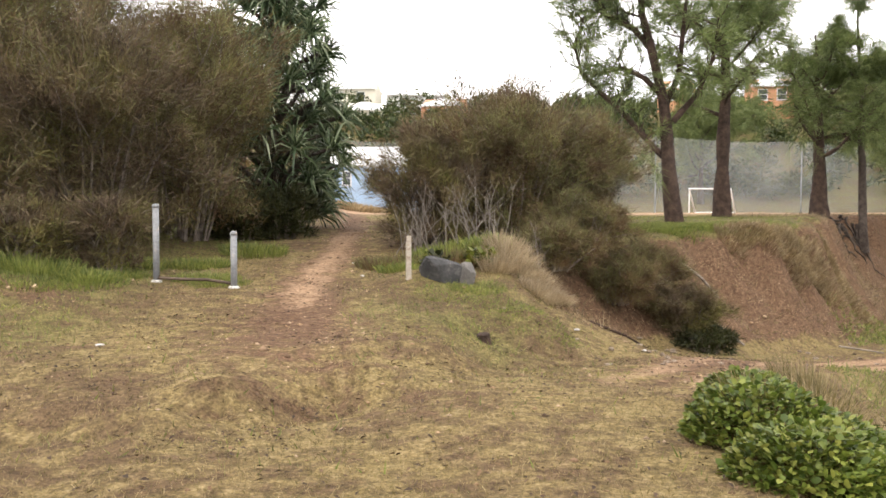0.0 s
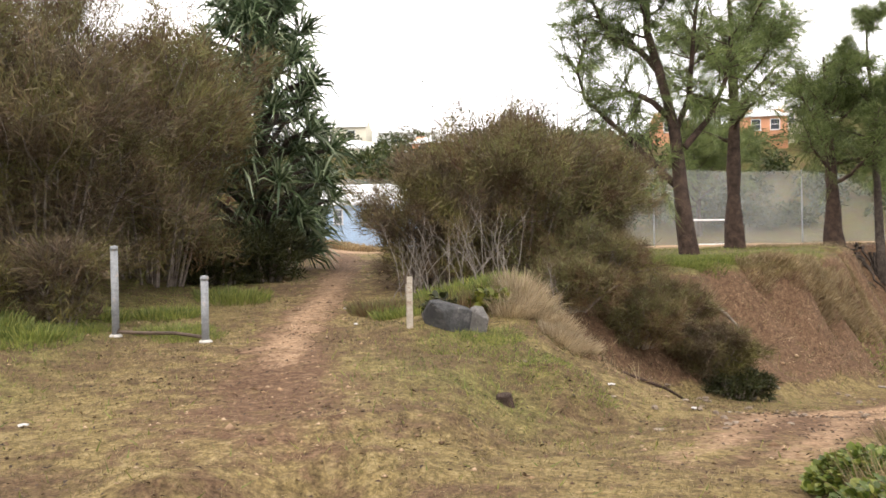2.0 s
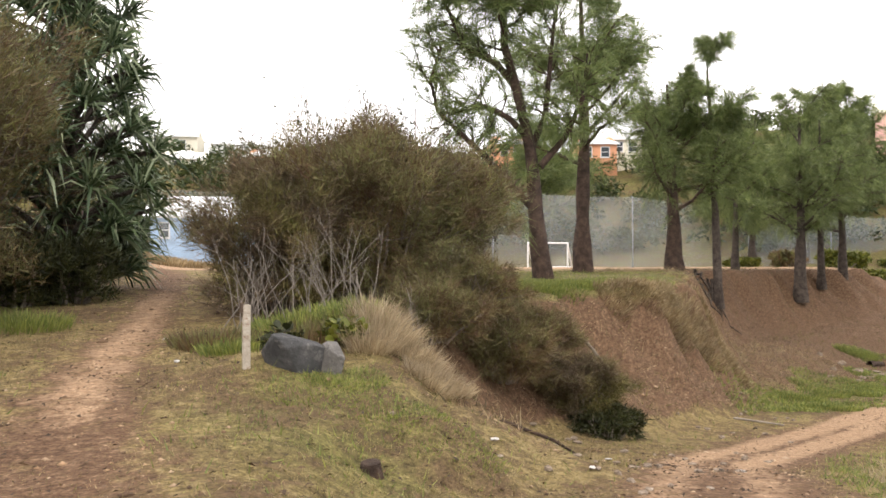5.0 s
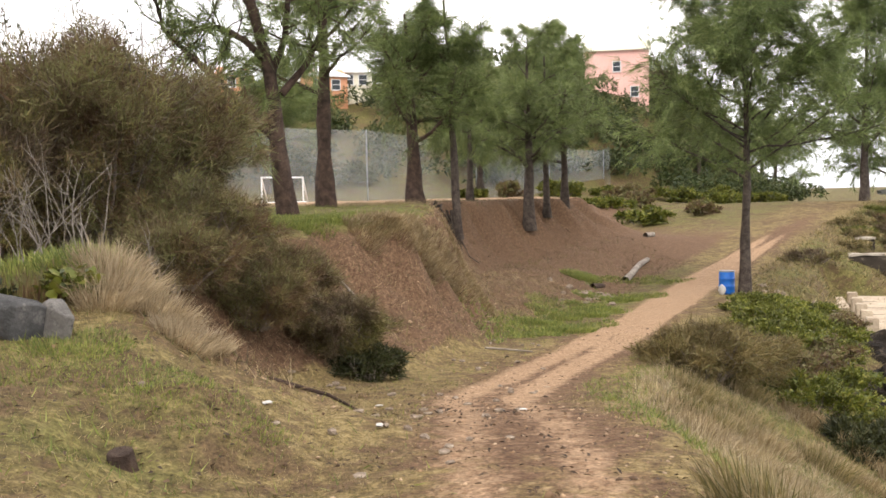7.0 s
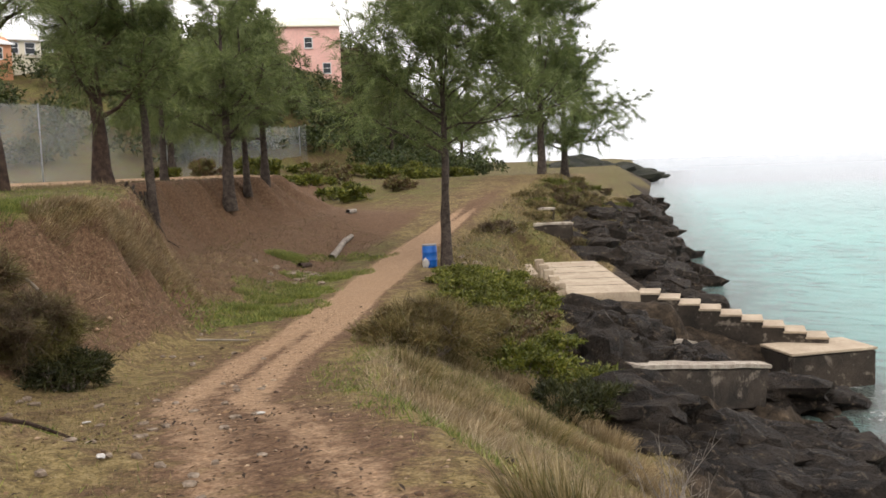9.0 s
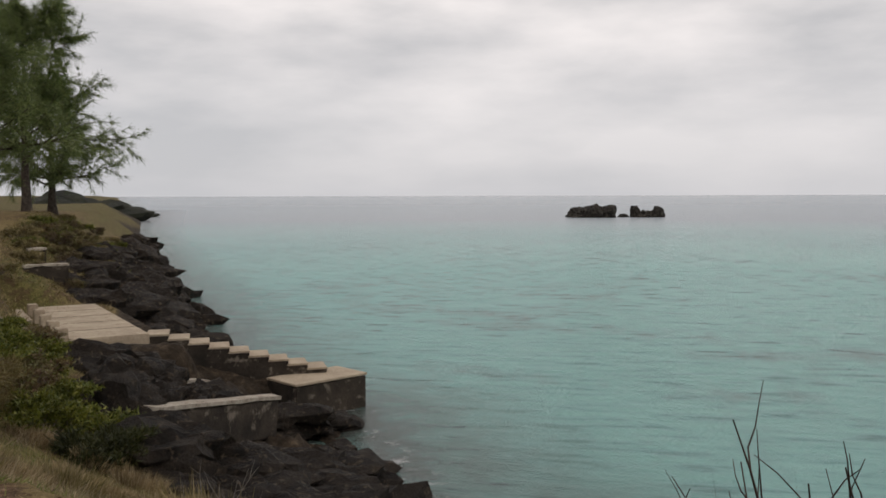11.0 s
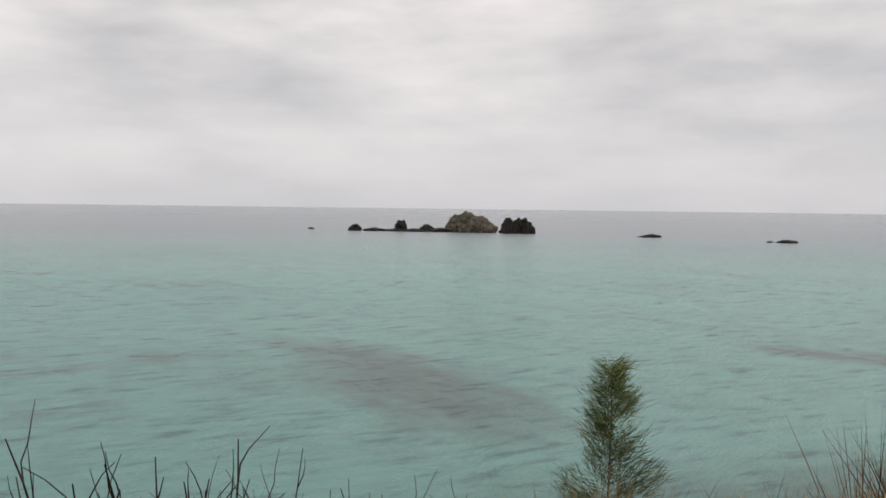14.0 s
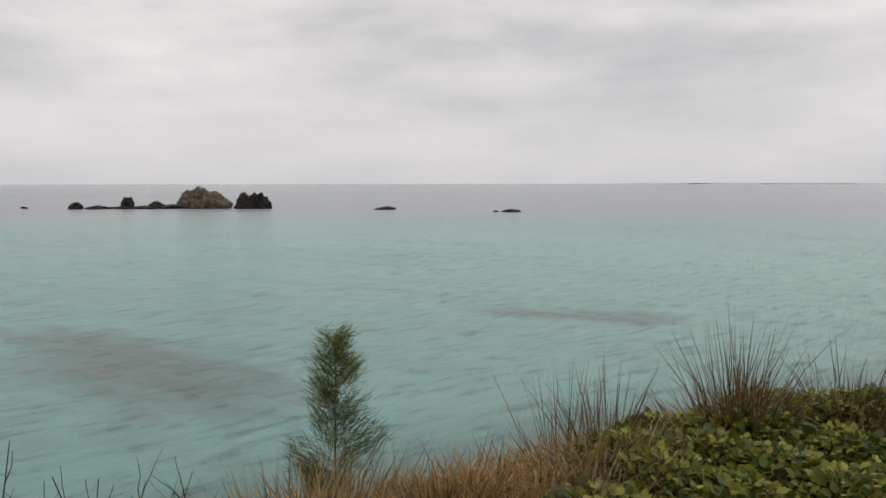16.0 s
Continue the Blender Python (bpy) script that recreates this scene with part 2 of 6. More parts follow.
M_STRAW = leaf_mat("dry_grass", (0.22, 0.15, 0.075), (0.36, 0.27, 0.15), (0.50, 0.40, 0.25), tone=0.78)
M_PALE_STRAW = leaf_mat("pale_straw", (0.34, 0.25, 0.15), (0.50, 0.39, 0.25), (0.62, 0.51, 0.35), tone=0.7)
M_RUST = leaf_mat("rusty_dry_grass", (0.20, 0.115, 0.042), (0.38, 0.24, 0.09), (0.56, 0.41, 0.20), tone=1.1)
M_STEM = leaf_mat("dark_seed_stems", (0.055, 0.033, 0.016), (0.13, 0.08, 0.035), (0.25, 0.165, 0.08))
M_GRASS = leaf_mat("lawn_grass", (0.10, 0.095, 0.030), (0.20, 0.165, 0.06), (0.34, 0.26, 0.125), (0.46, 0.37, 0.21), tone=0.76)
M_GREEN_GRASS = leaf_mat("green_grass", (0.068, 0.09, 0.020), (0.125, 0.15, 0.036), (0.22, 0.225, 0.065), tone=1.25)
M_DRY_BUSH = leaf_mat("half_dead_bush", (0.085, 0.062, 0.026), (0.165, 0.12, 0.045), (0.25, 0.195, 0.085), (0.13, 0.125, 0.04), tone=0.85)
M_HILL = leaf_mat("hill_foliage", (0.020, 0.032, 0.010), (0.040, 0.058, 0.016), (0.065, 0.085, 0.024), (0.085, 0.085, 0.03))


# ---- mesh helpers ----
def mesh_np(name, verts, faces, mat):
    """A mesh out of arrays: verts (n, 3), faces (m, 3 or 4)."""
    me = bpy.data.meshes.new(name)
    verts, faces = np.asarray(verts, np.float32), np.asarray(faces, np.int32)
    k = faces.shape[1]
    me.vertices.add(len(verts))
    me.vertices.foreach_set("co", verts.ravel())
    me.loops.add(faces.size)
    me.loops.foreach_set("vertex_index", faces.ravel())
    me.polygons.add(len(faces))
    me.polygons.foreach_set("loop_start", np.arange(0, faces.size, k, dtype=np.int32))
    me.update(calc_edges=True)
    me.materials.append(mat)
    return me


def thing(name, label, category, loc=(0, 0, 0), turn=0.0, group="", kind=""):
    ob = new(name)
    ob.matrix_world = pose(*loc, 0, 0, turn)
    return tagged(ob, label, category, group, kind)


def put(name, me, parent=None, label=""):
    ob = new(name, me)
    if parent is not None:
        ob.parent = parent
    if label:
        ob["label"] = label
    return ob


def part(name, bm, mat, parent=None, label="", smooth=False):
    me = bpy.data.meshes.new(name)
    bm.to_mesh(me)
    bm.free()
    me.materials.append(mat)
    if smooth:
        for p in me.polygons:
            p.use_smooth = True
    return put(name, me, parent, label)


def box(x0, x1, y0, y1, z0, z1, bevel=0.0, bm=None):
    b = bm or bmesh.new()
    r = bmesh.ops.create_cube(b, size=1.0, matrix=Matrix.LocRotScale(((x0 + x1) / 2, (y0 + y1) / 2, (z0 + z1) / 2), None, (x1 - x0, y1 - y0, z1 - z0)))
    if bevel:
        es = list({e for v in r["verts"] for e in v.link_edges})
        bmesh.ops.bevel(b, geom=es, offset=bevel, segments=2, affect="EDGES")
    return b


def unit(v):
    return v / np.maximum(np.linalg.norm(v, axis=-1, keepdims=True), 1e-9)


def blades(base, way, length, width, droop=0.0, rng=None, segs=1):
    """Thin tapering leaves: base (n,3), way (n,3) unit, length and width (n,). segs 1: one triangle each, 2: a bent strip and tip."""
    n = len(base)
    length, width = np.broadcast_to(length, n)[:, None], np.broadcast_to(width, n)[:, None]
    side = unit(np.cross(way, unit(rng.normal(size=(n, 3)))))
    tip = base + way * length
    tip[:, 2] -= (np.broadcast_to(droop, n)[:, None] * length)[:, 0]
    if segs == 1:
        v = np.stack([base - side * width / 2, base + side * width / 2, tip], 1).reshape(-1, 3)
        return v, np.arange(3 * n).reshape(n, 3)
    mid = base + way * length * 0.55
    v = np.stack([base - side * width * 0.3, base + side * width * 0.3, mid + side * width / 2, mid - side * width / 2, tip], 1).reshape(-1, 3)
    i = np.arange(n)[:, None] * 5
    f = np.concatenate([i + np.array([0, 1, 2]), i + np.array([0, 2, 3]), i + np.array([3, 2, 4])], 0)
    return v, f


def tube(pts, radii, sides=7, rough=0.0, rng=None):
    """A tapering limb through pts."""
    pts, radii = np.asarray(pts, float), np.asarray(radii, float)
    k = len(pts)
    tang = unit(np.gradient(pts, axis=0))
    ref = np.array([0.0, 0.0, 1.0]) if abs(tang[0, 2]) < 0.8 else np.array([1.0, 0.0, 0.0])
    a = unit(np.cross(tang, ref))
    b = np.cross(tang, a)
    th = np.linspace(0, 2 * np.pi, sides, endpoint=False)
    ring = np.cos(th)[None, :, None] * a[:, None] + np.sin(th)[None, :, None] * b[:, None]
    rr = radii[:, None, None] * np.ones((k, sides, 1))
    if rough and rng is not None:
        rr = rr * (1 + rough * rng.normal(size=(k, sides, 1)))
    v = (pts[:, None] + ring * rr).reshape(-1, 3)
    i, j = np.meshgrid(np.arange(k - 1), np.arange(sides), indexing="ij")
    j2 = (j + 1) % sides
    f = np.stack([i * sides + j, i * sides + j2, (i + 1) * sides + j2, (i + 1) * sides + j], -1).reshape(-1, 4)
    return v, f


def join_np(parts):
    vs, fs, o = [], [], 0
    for v, f in parts:
        vs.append(v)
        fs.append(f + o)
        o += len(v)
    return np.concatenate(vs), np.concatenate(fs)


# ---- the lie of the land ----
SEA_Z = -6.38
# the trail's stations: x, y, height, bank foot to its left, flat shoulder to its right, way to the water, hollowness of the shore
TRAIL = np.array([
    (-25, -70, 1.0, 2.5, 2.0, 13, 1.0), (-3, -15, 0.3, 2.5, 1.5, 13, 1.0), (-0.9, -2, 0.0, 2.5, 1.5, 13, 1.0), (-0.6, 2.5, 0.0, 2.5, 2.1, 13, 1.0),
    (1.4, 7.2, 0.05, 0.9, 1.1, 13, 0.9), (3.4, 10.9, -0.26, 0.6, 1.4, 13, 0.9), (5, 14.2, -0.95, 1.5, 2.0, 12.6, 0.9), (8.6, 18, -1.55, 1.7, 2.2, 12.5, 0.9),
    (13.4, 22, -1.96, 1.9, 2.0, 12.3, 0.9), (17, 25, -2.2, 3.0, 2.2, 13.2, 1.1), (20, 27.6, -2.35, 6.8, 2.4, 14.5, 1.3), (25.5, 32.0, -2.4, 7.6, 2.6, 13.5, 1.28),
    (32, 35.8, -1.8, 8.5, 2.5, 12, 1.3), (38.4, 39.2, -0.96, 9.5, 2.2, 11.3, 1.3), (46, 43, -0.1, 11, 2.0, 11.3, 1.3), (54, 47.3, 0.6, 14, 1.8, 10.2, 1.2),
    (70, 55.5, 0.4, 16, 1.2, 9.0, 1.1), (110, 77, -0.6, 18, 1.2, 7.5, 1.1), (200, 130, -1.0, 20, 1.5, 8, 1.2), (420, 258, 0.5, 20, 3, 12, 1.4)], float)


def smooth(a, b, x):
    k = np.clip((x - a) / (b - a), 0, 1)
    return k * k * (3 - 2 * k)


def densify(rows):
    seg = np.linalg.norm(np.diff(rows[:, :2], axis=0), axis=1)
    s = np.concatenate([[0], np.cumsum(seg)])
    q = np.unique(np.concatenate([np.arange(0, s[-1], 2.5), np.arange(s[1], s[11], 0.5)]))
    return np.stack([np.interp(q, s, rows[:, k]) for k in range(rows.shape[1])], 1), q


STATIONS, STATION_S = densify(TRAIL)


def trail_coords(x, y):
    """For points: the nearest station's values, the signed distance from the trail (positive to seaward) and the way along it."""
    x, y = np.ravel(x), np.ravel(y)
    out, sd, al = np.empty((len(x), 5)), np.empty(len(x)), np.empty(len(x))
    a, b = STATIONS[:-1, :2], STATIONS[1:, :2]
    ab = b - a
    for i in range(0, len(x), 4000):
        p = np.stack([x[i:i + 4000], y[i:i + 4000]], 1)
        k = np.clip(((p[:, None] - a) * ab).sum(-1) / (ab ** 2).sum(-1), 0, 1)
        q = a + k[..., None] * ab
        dist = np.linalg.norm(p[:, None] - q, axis=-1)
        j = dist.argmin(1)
        r = np.arange(len(p))
        kk = k[r, j]
        out[i:i + 4000] = STATIONS[j, 2:] * (1 - kk[:, None]) + STATIONS[j + 1, 2:] * kk[:, None]
        cr = ab[j, 0] * (p[:, 1] - a[j, 1]) - ab[j, 1] * (p[:, 0] - a[j, 0])
        sd[i:i + 4000] = np.where(cr > 0, -1, 1) * dist[r, j]
        al[i:i + 4000] = STATION_S[j] + kk * np.linalg.norm(ab[j], axis=1)
    return out, sd, al


# the earth bank landward of the trail: its foot and the edge of its top, from the mound round the nose into the cove
BANK_FOOT = np.array([(2.6, 14.9), (3.9, 16.8), (5.6, 17.6), (7.0, 18.9), (9.4, 21.3), (11.6, 23.3), (13.4, 25.7), (14.2, 28.2), (15.6, 32.2), (20.4, 37.2), (25.6, 40.4), (29.6, 41.6), (33.4, 43.4)])
BANK_TOP = np.array([(1.4, 16.0), (2.8, 18.4), (4.4, 20.4), (6.0, 21.9), (7.8, 22.8), (9.1, 23.7), (10.4, 25.9), (12.4, 30.0), (14.2, 33.7), (18.8, 38.9), (24.2, 42.4), (28.4, 44.6), (32.0, 47.6)])


def bank_line(pts):
    _, dd, aa = trail_coords(pts[:, 0], pts[:, 1])
    return aa - 77.0, -dd


FOOT_AL, FOOT_N = bank_line(BANK_FOOT)
TOP_AL, TOP_N = bank_line(BANK_TOP)


def vnoise(x, y, s, seed=0.0, octaves=3):
    return np.array([noise.fractal((px * s + seed, py * s - seed, seed * 0.7), 0.9, 2.0, octaves) for px, py in zip(np.ravel(x), np.ravel(y))])


def land(x, y):
    """Height of the ground and its covers."""
    shape = np.shape(x)
    x, y = np.ravel(np.asarray(x, float)), np.ravel(np.asarray(y, float))
    st, d, al = trail_coords(x, y)
    zt, foot, edge, coast, hollow = st.T
    al = al - 77.0
    # the upper ground: lawn, footpath, playing field, hill
    up = np.interp(y, [-60, 4, 9.5, 12.4, 20, 27, 60], [0.3, 0.0, 0.26, 0.47, 0.95, 1.3, 1.35])
    up = up + 0.16 * smooth(-3.6, -9, x) * smooth(2, 11, y) * 4
    up = up + 0.45 * np.exp(-(((x - 1.3) / 1.3) ** 2 + ((y - 15.0) / 1.8) ** 2))
    up = up + 0.18 * np.exp(-(((x + 0.45) / 0.5) ** 2 + ((y - 12.7) / 0.8) ** 2))
    up = up + 0.17 * np.exp(-(((x - 0.4) / 1.1) ** 2 + ((y - 9.6) / 1.2) ** 2))
    side = 1 - smooth(12, 36, x - 0.85 * (y - 5))
    hill = (13.5 * smooth(80, 128, y + 0.12 * x) + 5 * smooth(128, 200, y)) * side + 5.5 * smooth(76, 100, y + 0.1 * x) * smooth(42, 66, x) * side + 10 * smooth(170, 400, y) * side
    hill = hill + 4 * smooth(25, 70, -x) + 6 * smooth(-60, -160, y)
    up = up + hill
    run = np.interp(al, [-80, 4, 9, 14, 24, 33, 50, 70, 90, 200], [2.0, 2.3, 2.4, 3.2, 3.4, 4.0, 4.5, 9, 16, 20])
    lead = smooth(9.5, 14, al) * (1 - smooth(50, 56, al))
    near_foot = np.interp(al, FOOT_AL, FOOT_N)
    near_top = np.maximum(np.interp(al, TOP_AL, TOP_N), near_foot + 0.8)
    k_old = smooth(0, 1, (-d - foot) / run)
    wob = 0.10 * np.sin(al * 1.9) + 0.07 * np.sin(al * 4.3 + 1.0)
    tt = (-d - near_foot) / (near_top - near_foot) + wob * smooth(0.2, 0.8, (-d - near_foot) / (near_top - near_foot))
    k_new = np.interp(tt, [0, 0.10, 0.30, 0.66, 0.86, 0.96, 1.08], [0, 0.03, 0.17, 0.56, 0.88, 0.975, 1.0])
    k = k_old * (1 - lead) + k_new * lead
    floor = zt + 1.0 * smooth(26, 33, al) * (1 - smooth(48, 56, al)) * smooth(2.2, np.maximum(near_foot, 2.6), -d)
    z = floor * (1 - k) + np.maximum(up, zt) * k
    u = np.clip((d - edge) / (coast - edge), 0, 3)
    fall = np.where(u <= 1, np.power(np.maximum(u, 1e-6), hollow), 1 + (u - 1) * 0.8)
    drop = (zt - SEA_Z + 0.1) * fall
    z = np.where(d > edge, z - drop, z)
    z = np.maximum(z, SEA_Z - 7)
    rock = smooth(0.36, 0.58, u - 0.16 * smooth(38, 48, al))
    slope = k * (1 - k) * 4
    near = (np.abs(x - 15) < 120) & (np.abs(y - 30) < 120)
    n1, n2, n3 = np.zeros_like(x), np.zeros_like(x), np.zeros_like(x)
    n1[near] = vnoise(x[near], y[near], 0.45, 3.1)
    n2[near] = vnoise(x[near], y[near], 1.9, 7.7)
    n3[near] = vnoise(x[near], y[near], 0.16, 11.3)
    z = z + n1 * (0.05 + 0.26 * slope + 0.55 * rock) + n2 * (0.022 + 0.13 * slope + 0.38 * rock)
    # the rock shelf that carries the landing and its steps
    for (ox, oy), (wx, wy), (q0, q1), (p0, p1), zs, fall_ in (((27.05, 24.47), (0.743, 0.669), (-2.2, 11.5), (-3.4, 1.0), -3.47, 0.0), ((29.2, 22.9), (0.4356, -0.9001), (-0.6, 6.2), (-1.0, 1.2), -4.1, 0.264)):
        q, p = (x - ox) * wx + (y - oy) * wy, -(x - ox) * wy + (y - oy) * wx
        w = smooth(q0 - 0.9, q0 + 0.3, q) * (1 - smooth(q1 - 0.3, q1 + 0.9, q)) * smooth(p0 - 0.9, p0 + 0.3, p) * (1 - smooth(p1 - 0.3, p1 + 0.9, p))
        shelf = zs - fall_ * np.clip(q, 0, 7)
        z = z * (1 - w) + (shelf + 0.12 * n2 * (z < shelf)) * w
    # covers
    dc = d - np.interp(al, [4, 7, 12, 16, 22, 29], [0.15, 0.22, 0.32, 0.25, 0.2, 0.0])
    sand = np.exp(-(((np.abs(dc + 0.1) - 0.36) / 0.34) ** 2)) * (0.36 + 0.20 * smooth(9, 17, al) + 0.4 * smooth(20, 26, al)) * smooth(3, 7, al) * (1 - 0.92 * smooth(45, 60, al)) * 1.5
    sand = sand + 0.55 * np.exp(-((d / 1.2) ** 2)) * smooth(28, 38, al) * (1 - smooth(42, 52, al))
    sand = sand + 0.9 * smooth(41, 46, y) * (1 - smooth(66, 72, y)) * smooth(0.96, 1.0, k) * smooth(-8, -4, x)
    pathx = np.interp(y, [0, 8, 12, 16, 22, 30, 45, 68], [-0.6, -1.4, -1.9, -2.0, -2.2, -3.0, -5.0, -7])
    foot_path = np.exp(-(((x - pathx) / np.interp(y, [4, 12, 20, 40], [1.1, 0.58, 0.6, 0.9])) ** 2)) * smooth(4, 10, y) * (1 - smooth(60, 75, y))
    sand = sand + 0.58 * np.exp(-(((x - pathx) / 0.45) ** 2)) * smooth(9.5, 11.5, y) * (1 - smooth(19, 26, y))
    face = smooth(0.02, 0.14, k) * (1 - smooth(0.93, 0.99, k)) * smooth(8, 12, al) * (1 - smooth(60, 90, al))
    cove = smooth(25, 31, al) * (1 - smooth(48, 66, al)) * smooth(-1.6, -3, d) * (1 - smooth(-9, -13, d))
    dirt = np.clip(0.80 * foot_path * smooth(5.5, 12, y) + 1.0 * face + 0.95 * cove + 0.95 * np.exp(-((dc / 1.15) ** 2)) * smooth(4, 9, al) * (1 - smooth(50, 80, al)), 0, 1)
    dirt = np.clip(dirt + 0.42 * np.exp(-(((x + 1.6) / 1.7) ** 2 + ((y - 8.3) / 2.2) ** 2)) + 0.36 * np.exp(-(((x + 4.2) / 1.1) ** 2 + ((y - 8.6) / 1.2) ** 2)) + 0.25 * np.exp(-(((x - 0.2) / 0.8) ** 2 + ((y - 6.8) / 0.9) ** 2)) + 0.75 * np.exp(-(((x + 5.3) / 0.8) ** 2 + ((y - 11.3) / 0.6) ** 2)), 0, 1)
    green = 0.30 + 0.6 * smooth(-3.2, -4.6, x) * smooth(6, 9, y) * (1 - smooth(20, 30, y)) + 0.95 * np.exp(-(((x - 0.3) / 1.0) ** 2 + ((y - 11.0) / 1.6) ** 2))
    green = green + 0.75 * smooth(1.5, 2.4, d) * (1 - smooth(0.3, 0.5, u)) * smooth(6, 12, al)
    green = green + 1.0 * smooth(22, 25, al) * (1 - smooth(42, 48, al)) * smooth(-1.0, -1.5, d) * (1 - smooth(-3.2, -4.4, d))
    green = green + 1.0 * smooth(0.93, 1.0, k) * smooth(14, 18, al) * (1 - smooth(31, 35, al)) * (1 - smooth(-9, -12, d)) + smooth(48, 70, al) * smooth(-2, -4, d)
    green = np.clip(green + smooth(60, 80, y), 0, 1)
    return [a.reshape(shape) for a in (z, dirt, sand, green, rock, d, al, u)]


def axis(lo, hi, step, far, grow=1.12):
    core = list(np.arange(lo, hi + 1e-6, step))
    up, v, s = [], hi, step
    while v < far:
        s *= grow
        v += s
        up.append(v)
    down, v, s = [], lo, step
    while v > -far:
        s *= grow
        v -= s
        down.append(v)
    return np.array(down[::-1] + core + up)


def grid_faces(nx, ny):
    i, j = np.meshgrid(np.arange(ny - 1), np.arange(nx - 1), indexing="ij")
    a = i * nx + j
    return np.stack([a, a + 1, a + nx + 1, a + nx], -1).reshape(-1, 4)


XS, YS = axis(-9, 40, 0.28, 2500, 1.1), axis(-1, 44, 0.28, 2500, 1.1)
GX, GY = np.meshgrid(XS, YS)
COVER = land(GX, GY)


def cover(x, y):
    """The ground's height and covers by its own grid."""
    x, y = np.asarray(x, float), np.asarray(y, float)
    i = np.clip(np.searchsorted(XS, x) - 1, 0, len(XS) - 2)
    j = np.clip(np.searchsorted(YS, y) - 1, 0, len(YS) - 2)
    a, b = (x - XS[i]) / (XS[i + 1] - XS[i]), (y - YS[j]) / (YS[j + 1] - YS[j])
    return [g[j, i] * (1 - a) * (1 - b) + g[j, i + 1] * a * (1 - b) + g[j + 1, i] * (1 - a) * b + g[j + 1, i + 1] * a * b for g in COVER]


def ground_z(x, y):
    return float(cover(x, y)[0])


def build_land():
    xs, ys, gx, gy = XS, YS, GX, GY
    z, dirt, sand, green, rock, d, al, u = COVER
    me = mesh_np("ground", np.stack([gx, gy, z], -1).reshape(-1, 3), grid_faces(len(xs), len(ys)), M_GROUND)
    for nm, val in (("dirt", dirt), ("sand", sand), ("green", green), ("rock", rock)):
        me.attributes.new(nm, "FLOAT", "POINT").data.foreach_set("value", val.ravel().astype(np.float32))
    me.polygons.foreach_set("use_smooth", np.ones(len(me.polygons), bool))
    tagged(put("ground", me), "dry lawn, red-brown earth and dark shore rock sloping to the sea", "ground", kind="structure")


def build_sea():
    xs, ys = axis(0, 80, 0.8, 4600, 1.12), axis(-48, 50, 0.8, 4600, 1.12)
    gx, gy = np.meshgrid(xs, ys)
    st, d, al = trail_coords(gx, gy)
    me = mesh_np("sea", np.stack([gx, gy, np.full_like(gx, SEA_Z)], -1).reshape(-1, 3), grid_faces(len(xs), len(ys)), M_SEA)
    shore = 1 - smooth(0, 11, d - st[:, 3])
    me.attributes.new("shore", "FLOAT", "POINT").data.foreach_set("value", shore.astype(np.float32))
    reef = np.zeros_like(shore)
    px, py = gx.ravel(), gy.ravel()
    for cx, cy, ax, ay, turn, amt in ((36, -15, 17, 5.5, -4, 1.0), (29, -41, 8, 4.5, 20, 0.85), (53, 10, 14, 6.0, 80, 0.62), (39, 11, 10, 3.2, 70, 0.62), (60, 18, 12, 5.0, 65, 0.6), (70, 2, 18, 6.0, 86, 0.55), (36, 3, 9, 2.6, 95, 0.6), (46, -3, 12, 3.6, 104, 0.6), (90, -20, 20, 8.0, 100, 0.5)):
        c, n = math.cos(radians(turn)), math.sin(radians(turn))
        reef = np.maximum(reef, amt * np.exp(-((((px - cx) * c + (py - cy) * n) / ax) ** 4 + ((-(px - cx) * n + (py - cy) * c) / ay) ** 2)))
    me.attributes.new("reef", "FLOAT", "POINT").data.foreach_set("value", reef.astype(np.float32))
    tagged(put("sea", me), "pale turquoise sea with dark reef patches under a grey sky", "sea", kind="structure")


build_land()
build_sea()


# ---- plants ----
def sprays(rng, pts, ways, count, length, width, spread, droop=0.15):
    """Tufts of needles: count blades at every point, fanned about its way."""
    b = np.repeat(pts, count, 0) + rng.normal(0, 0.04, (len(pts) * count, 3))
    w = unit(np.repeat(ways, count, 0) + rng.normal(0, spread, (len(pts) * count, 3)))
    n = len(b)
    return blades(b, w, length * rng.uniform(0.6, 1.25, n), width * rng.uniform(0.7, 1.3, n), droop * rng.uniform(0, 1.6, n), rng)


def wander(rng, start, way, length, k, bend=0.15, rise=0.0):
    pts, p, w = [np.array(start, float)], np.array(start, float), np.array(way, float)
    for _ in range(k):
        w = unit(w + rng.normal(0, bend, 3) + np.array([0, 0, rise]))
        p = p + w * length / k
        pts.append(p)
    return np.array(pts)


